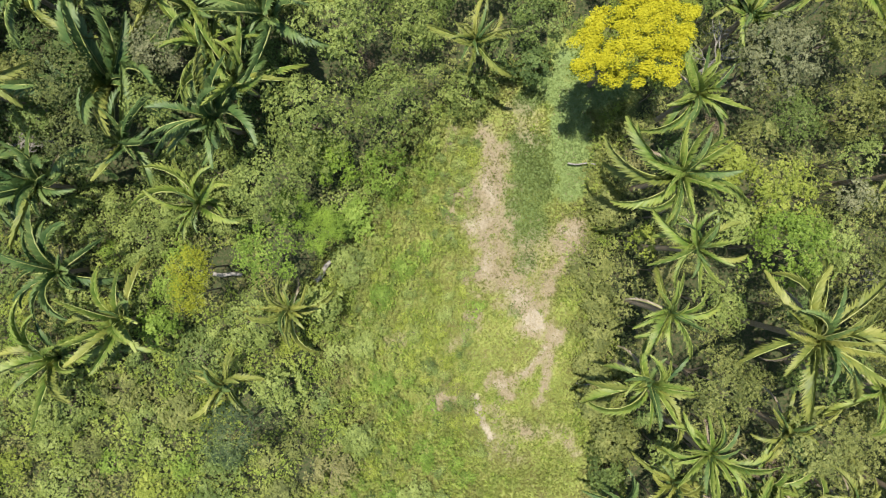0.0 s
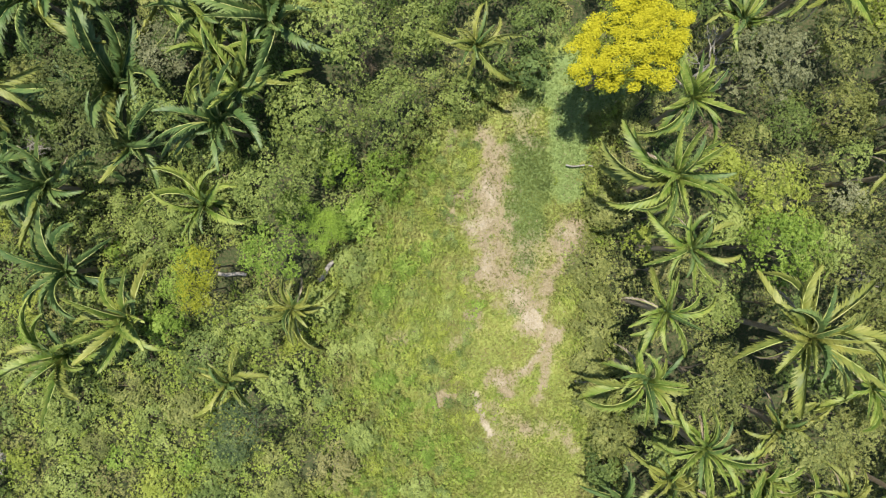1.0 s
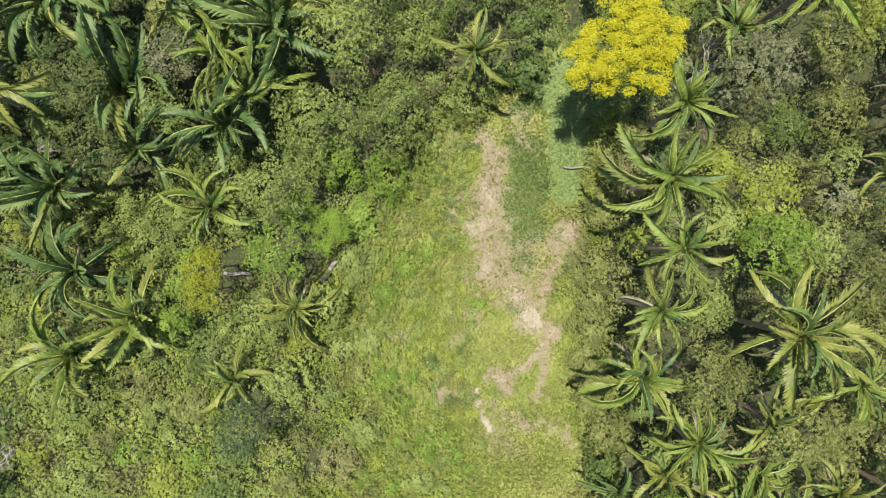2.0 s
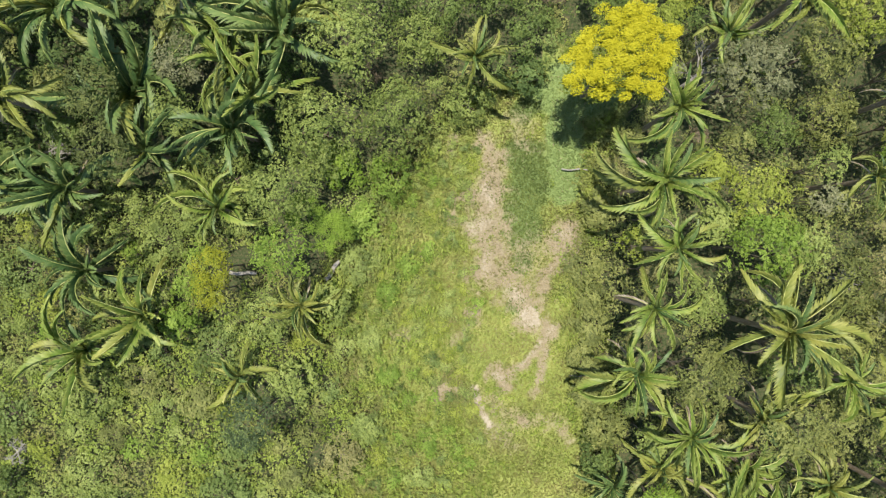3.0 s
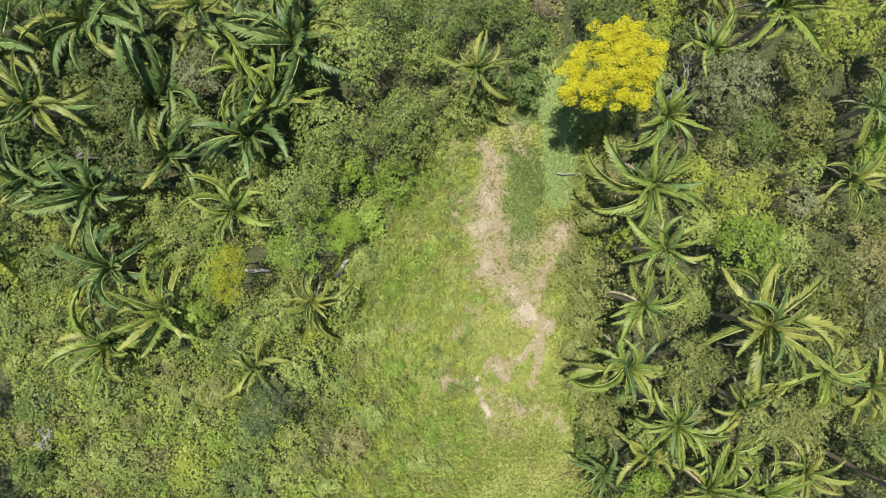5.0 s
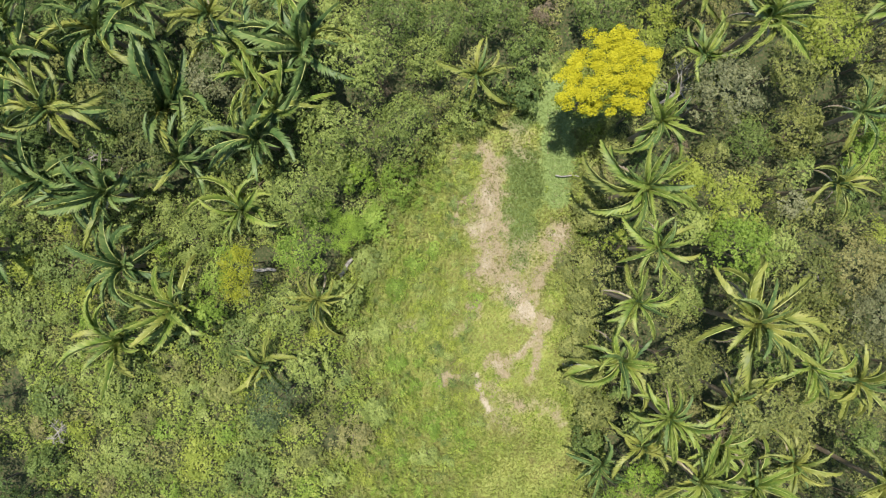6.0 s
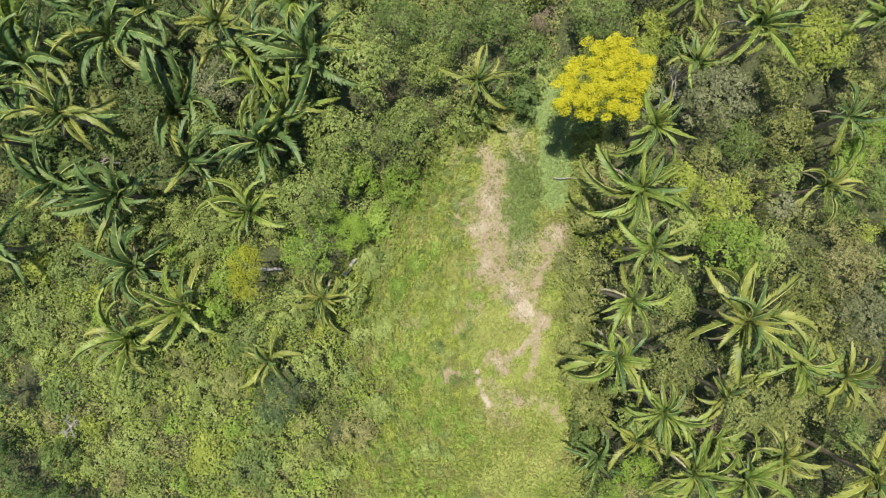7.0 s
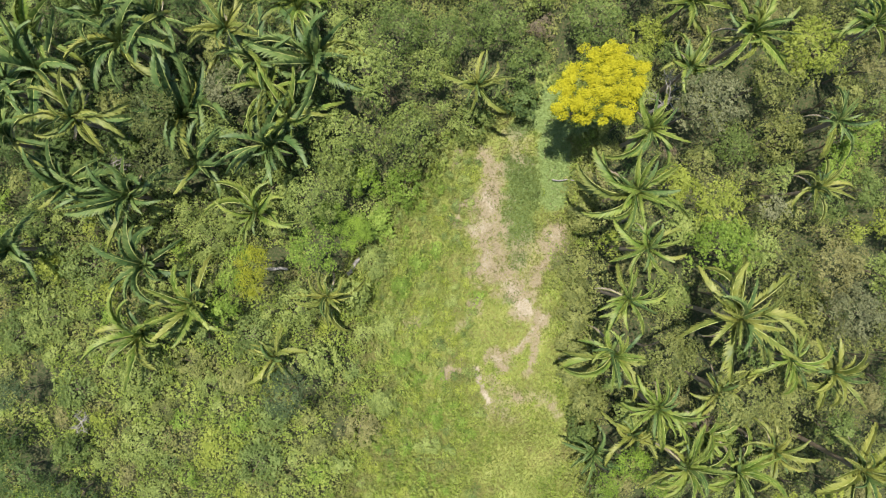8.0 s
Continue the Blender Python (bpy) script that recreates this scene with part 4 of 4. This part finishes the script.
# ---- the yellow-flowering tree ----
def flowering_tree(x, y, h, r):
    root = thing("flowering_tree", x, y, "tall tree covered in bright yellow blossom at the clearing's edge", "tree", "plants round the clearing", 20)
    g = np.random.default_rng(900)
    limbs = [tube([(0, 0, -0.1), (0.1, 0.05, h * 0.25), (0.05, 0.1, h * 0.5)], (0.26, 0.2, 0.16), 10)]
    tips = []
    for i in range(26):
        a, d = i * 2.399, math.sqrt((i + 0.5) / 26) * 0.86 * r
        e = np.array([math.cos(a) * d * g.uniform(0.92, 1.08), math.sin(a) * d * g.uniform(0.92, 1.08), h - 0.55 - 0.34 * r * (d / r) ** 2 * g.uniform(0.5, 1.7) - g.uniform(0, 0.5)])
        s = np.linspace(0, 1, 6)[:, None]
        p0 = np.array([0.05, 0.1, h * (0.3 + 0.02 * (i % 8))])
        limbs.append(tube(p0 + (e - p0) * np.concatenate([s ** 0.8, s ** 0.8, s ** 1.25], 1), 0.085 * (1 - 0.85 * s[:, 0]), 5))
        tips.append((e, g.uniform(0.5, 0.78)))
    piece("trunk", mesh_from("trunk", *joined(limbs), BARK, True), root)
    bloom, green = [], []
    for c, q in tips:
        for k in range(6):  # each bough ends in several round flower heads
            o = c + unit(g.normal(size=3) + np.array([0, 0, 0.5])) * np.array([1, 1, 0.55]) * q * g.uniform(0.3, 1.25)
            n = 230
            d = unit(g.normal(size=(n, 3)) + np.array([0, 0, 0.45]))
            at = o + d * np.array([1, 1, 0.7]) * g.uniform(0.3, 0.46) * g.uniform(0.6, 1.05, (n, 1))
            size = 0.085 * g.uniform(0.6, 1.4, n)
            bloom.append(leaf_cloud(at, d * 0.7 + np.array([0, 0, 0.7]) + g.normal(size=(n, 3)) * 0.4, size, size * 0.75, g, 0.3))
        n = 210
        d = unit(g.normal(size=(n, 3)))
        at = c - np.array([0, 0, 0.25]) + d * np.array([1, 1, 0.6]) * q * g.uniform(0.5, 1.2, (n, 1))
        size = 0.17 * g.uniform(0.7, 1.3, n)
        green.append(leaf_cloud(at, d * 0.5 + np.array([0, 0, 0.8]) + g.normal(size=(n, 3)) * 0.4, size, size * 0.45, g))
    root.scale = (1.06, 0.78, 1.0)
    piece("blossom", mesh_from("blossom", *joined(bloom), LEAF["blossom"]), root, label="bright yellow clustered blossom")
    piece("foliage", mesh_from("foliage", *joined(green), LEAF["lime"]), root, label="sparse green leaves")
    PLACED.append((x, y, r))


flowering_tree(8.89, 9.95, 11.2, 3.11)


# ---- bare dead wood ----
def dead_tree(x, y, h, r, seed, label):
    """A leafless bleached tree: forked limbs and twigs."""
    g = np.random.default_rng(seed)
    out = [tube([(0, 0, -0.1), (0.03, 0.02, h * 0.55)], (0.1, 0.07), 7)]

    def fork(p, d, length, rad, depth):
        s = np.linspace(0, 1, 5)[:, None]
        bend = unit(d + g.normal(size=3) * 0.35)
        q = p + d * length * s * (1 - 0.5 * s) + bend * length * 0.5 * s * s
        out.append(tube(q, rad * (1 - 0.45 * s[:, 0]), 5))
        if depth:
            for k in range(3):
                fork(q[-1 - k], unit(d + g.normal(size=3) * np.array([0.75, 0.75, 0.4])), length * g.uniform(0.5, 0.75), rad * 0.55, depth - 1)

    for i in range(5):
        a = i * 2 * np.pi / 5 + g.uniform(-0.4, 0.4)
        fork(np.array([0.03, 0.02, h * 0.5]), unit(np.array([math.cos(a), math.sin(a), 0.75])), r * 0.62, 0.055, 3)
    root = thing("dead_tree", x, y, label, "tree", "dead wood", 0)
    piece("trunk", mesh_from("trunk", *joined(out), DEAD_WOOD, True), root)


dead_tree(14.4, 10.0, 10.5, 1.76, 1, "leafless grey dead tree with tangled twigs")
dead_tree(24.57, -1.75, 4.5, 1.07, 2, "small bleached dead tree in the scrub")
dead_tree(-23.09, 6.37, 5, 1.52, 3, "leafless grey dead tree in the palm grove")
dead_tree(-26.75, -12.6, 2.0, 0.89, 4, "fallen-over leafless grey sapling in the scrub")



def fallen_log(x, y, z, length, rad, spin, tilt, label):
    g = np.random.default_rng(int(abs(x * 100)))
    s = np.linspace(-0.5, 0.5, 9)
    path = np.stack([s * length, 0.05 * np.sin(s * 7), 0.03 * np.cos(s * 9)], 1)
    ob = new("fallen_log", mesh_from("fallen_log", *tube(path, rad * (1 - 0.25 * (s + 0.5)) * g.uniform(0.9, 1.1, 9), 8), DEAD_WOOD, True))
    ob.matrix_basis = pose(x, y, z, 0, tilt, spin)
    tagged(ob, label, "log", "dead wood")


fallen_log(-12.78, -1.44, 0.5, 1.68, 0.13, -2, 0, "pale grey fallen log lying in the scrub")
fallen_log(-7.1, -1.25, 0.55, 1.6, 0.17, 52, -18, "whitish fallen palm log beside a young palm")
fallen_log(8.27, 5.14, 0.4, 1.68, 0.05, -2, 0, "thin bleached fallen pole at the clearing's edge")
fallen_log(8.63, -7.99, 0.3, 1.35, 0.05, -2, 0, "thin dark fallen pole at the clearing's edge")



# ---- the rest of the thicket: shrubs of many sizes between the plants above ----
def thicket():
    g = np.random.default_rng(77)
    tries = 0
    made = []
    standing = list(TALL)  # the tall trees keep their outlines free
    while len(made) < 330 and tries < 30000:
        tries += 1
        x, y = g.uniform(-35, 35), g.uniform(-20.5, 21)
        inside = float(openness(np.array([x]), np.array([y]))[0])
        r = float(g.uniform(0.85, 2.1)) if tries < 16000 else float(g.uniform(0.6, 1.2))
        if inside > -r * 0.8:
            continue
        low = x < -4 and y < -5
        if any((x - a) ** 2 + (y - b) ** 2 < (0.8 * (r + c)) ** 2 for a, b, c in PLACED) or any((x - a) ** 2 + (y - b) ** 2 < (0.98 * (r + c)) ** 2 for a, b, c in standing):
            continue
        deep = min(1.0, -inside / 6)
        if low:
            h = r * g.uniform(0.75, 1.15) + 0.3
            tone = g.choice(["weed_bush", "pale", "mid", "lime", "bright", "brown", "olive"], p=[0.2, 0.17, 0.15, 0.14, 0.18, 0.08, 0.08])
        elif x > 7:
            h = r * g.uniform(0.8, 1.3) + 1.0 + 6.2 * deep * g.uniform(0.5, 1)
            tone = g.choice(["olive", "mid", "lime", "brown", "grey", "dark", "pale"], p=[0.3, 0.22, 0.13, 0.11, 0.06, 0.06, 0.12])
        elif x < -9 and y > 4.5:
            h = r * g.uniform(0.8, 1.2) + 0.5 + 1.8 * deep * g.uniform(0.2, 1)
            tone = g.choice(["dark", "mid", "olive", "pale"], p=[0.38, 0.34, 0.16, 0.12])
        elif x < -9 and y < 6:
            h = r * g.uniform(0.8, 1.3) + 0.6 + 1.4 * deep * g.uniform(0.3, 1)
            tone = g.choice(["pale", "mid", "bright", "lime", "weed_bush", "dark"], p=[0.36, 0.2, 0.16, 0.1, 0.14, 0.04])
        else:
            h = r * g.uniform(0.8, 1.3) + 0.6 + 2.4 * deep * g.uniform(0.3, 1)
            tone = g.choice(["mid", "dark", "olive", "pale", "bright"], p=[0.17, 0.02, 0.09, 0.5, 0.22])
        for a, b, top in PALM_TOPS:  # the thicket climbs up round the tall palms
            if (x - a) ** 2 + (y - b) ** 2 < 2.6 ** 2:
                h = max(h, top * g.uniform(0.5, 0.7))
        kind = g.choice(["broad", "fine", "large", "fern"], p=[0.32, 0.44, 0.24, 0.0] if low else [0.52, 0.27, 0.21, 0.0]) if r > 1.1 else "low"
        plant(str(kind), {"weed_bush": "pale"}.get(str(tone), str(tone)), x, y, float(h), r, "in the thicket", float(g.uniform(0, 360)))
        made.append(1)
    small = 0
    for _ in range(9000):  # low bushes creeping into the west of the clearing
        if small == 230:
            break
        x, y = g.uniform(-7, 2), g.uniform(-21, 7)
        inside = float(openness(np.array([x]), np.array([y]))[0])
        r = float(g.uniform(0.3, 0.75))
        if not -0.6 < inside < 0.5 + 6.0 * g.uniform() ** 1.7 or any((x - a) ** 2 + (y - b) ** 2 < (0.8 * (r + c)) ** 2 for a, b, c in PLACED):
            continue
        plant("low", str(g.choice(["lime", "pale", "bright", "pale", "mid"])), x, y, r * float(g.uniform(0.7, 1.1)) + 0.1, r, "in the grass", float(g.uniform(0, 360)))
        small += 1


thicket()


cover()
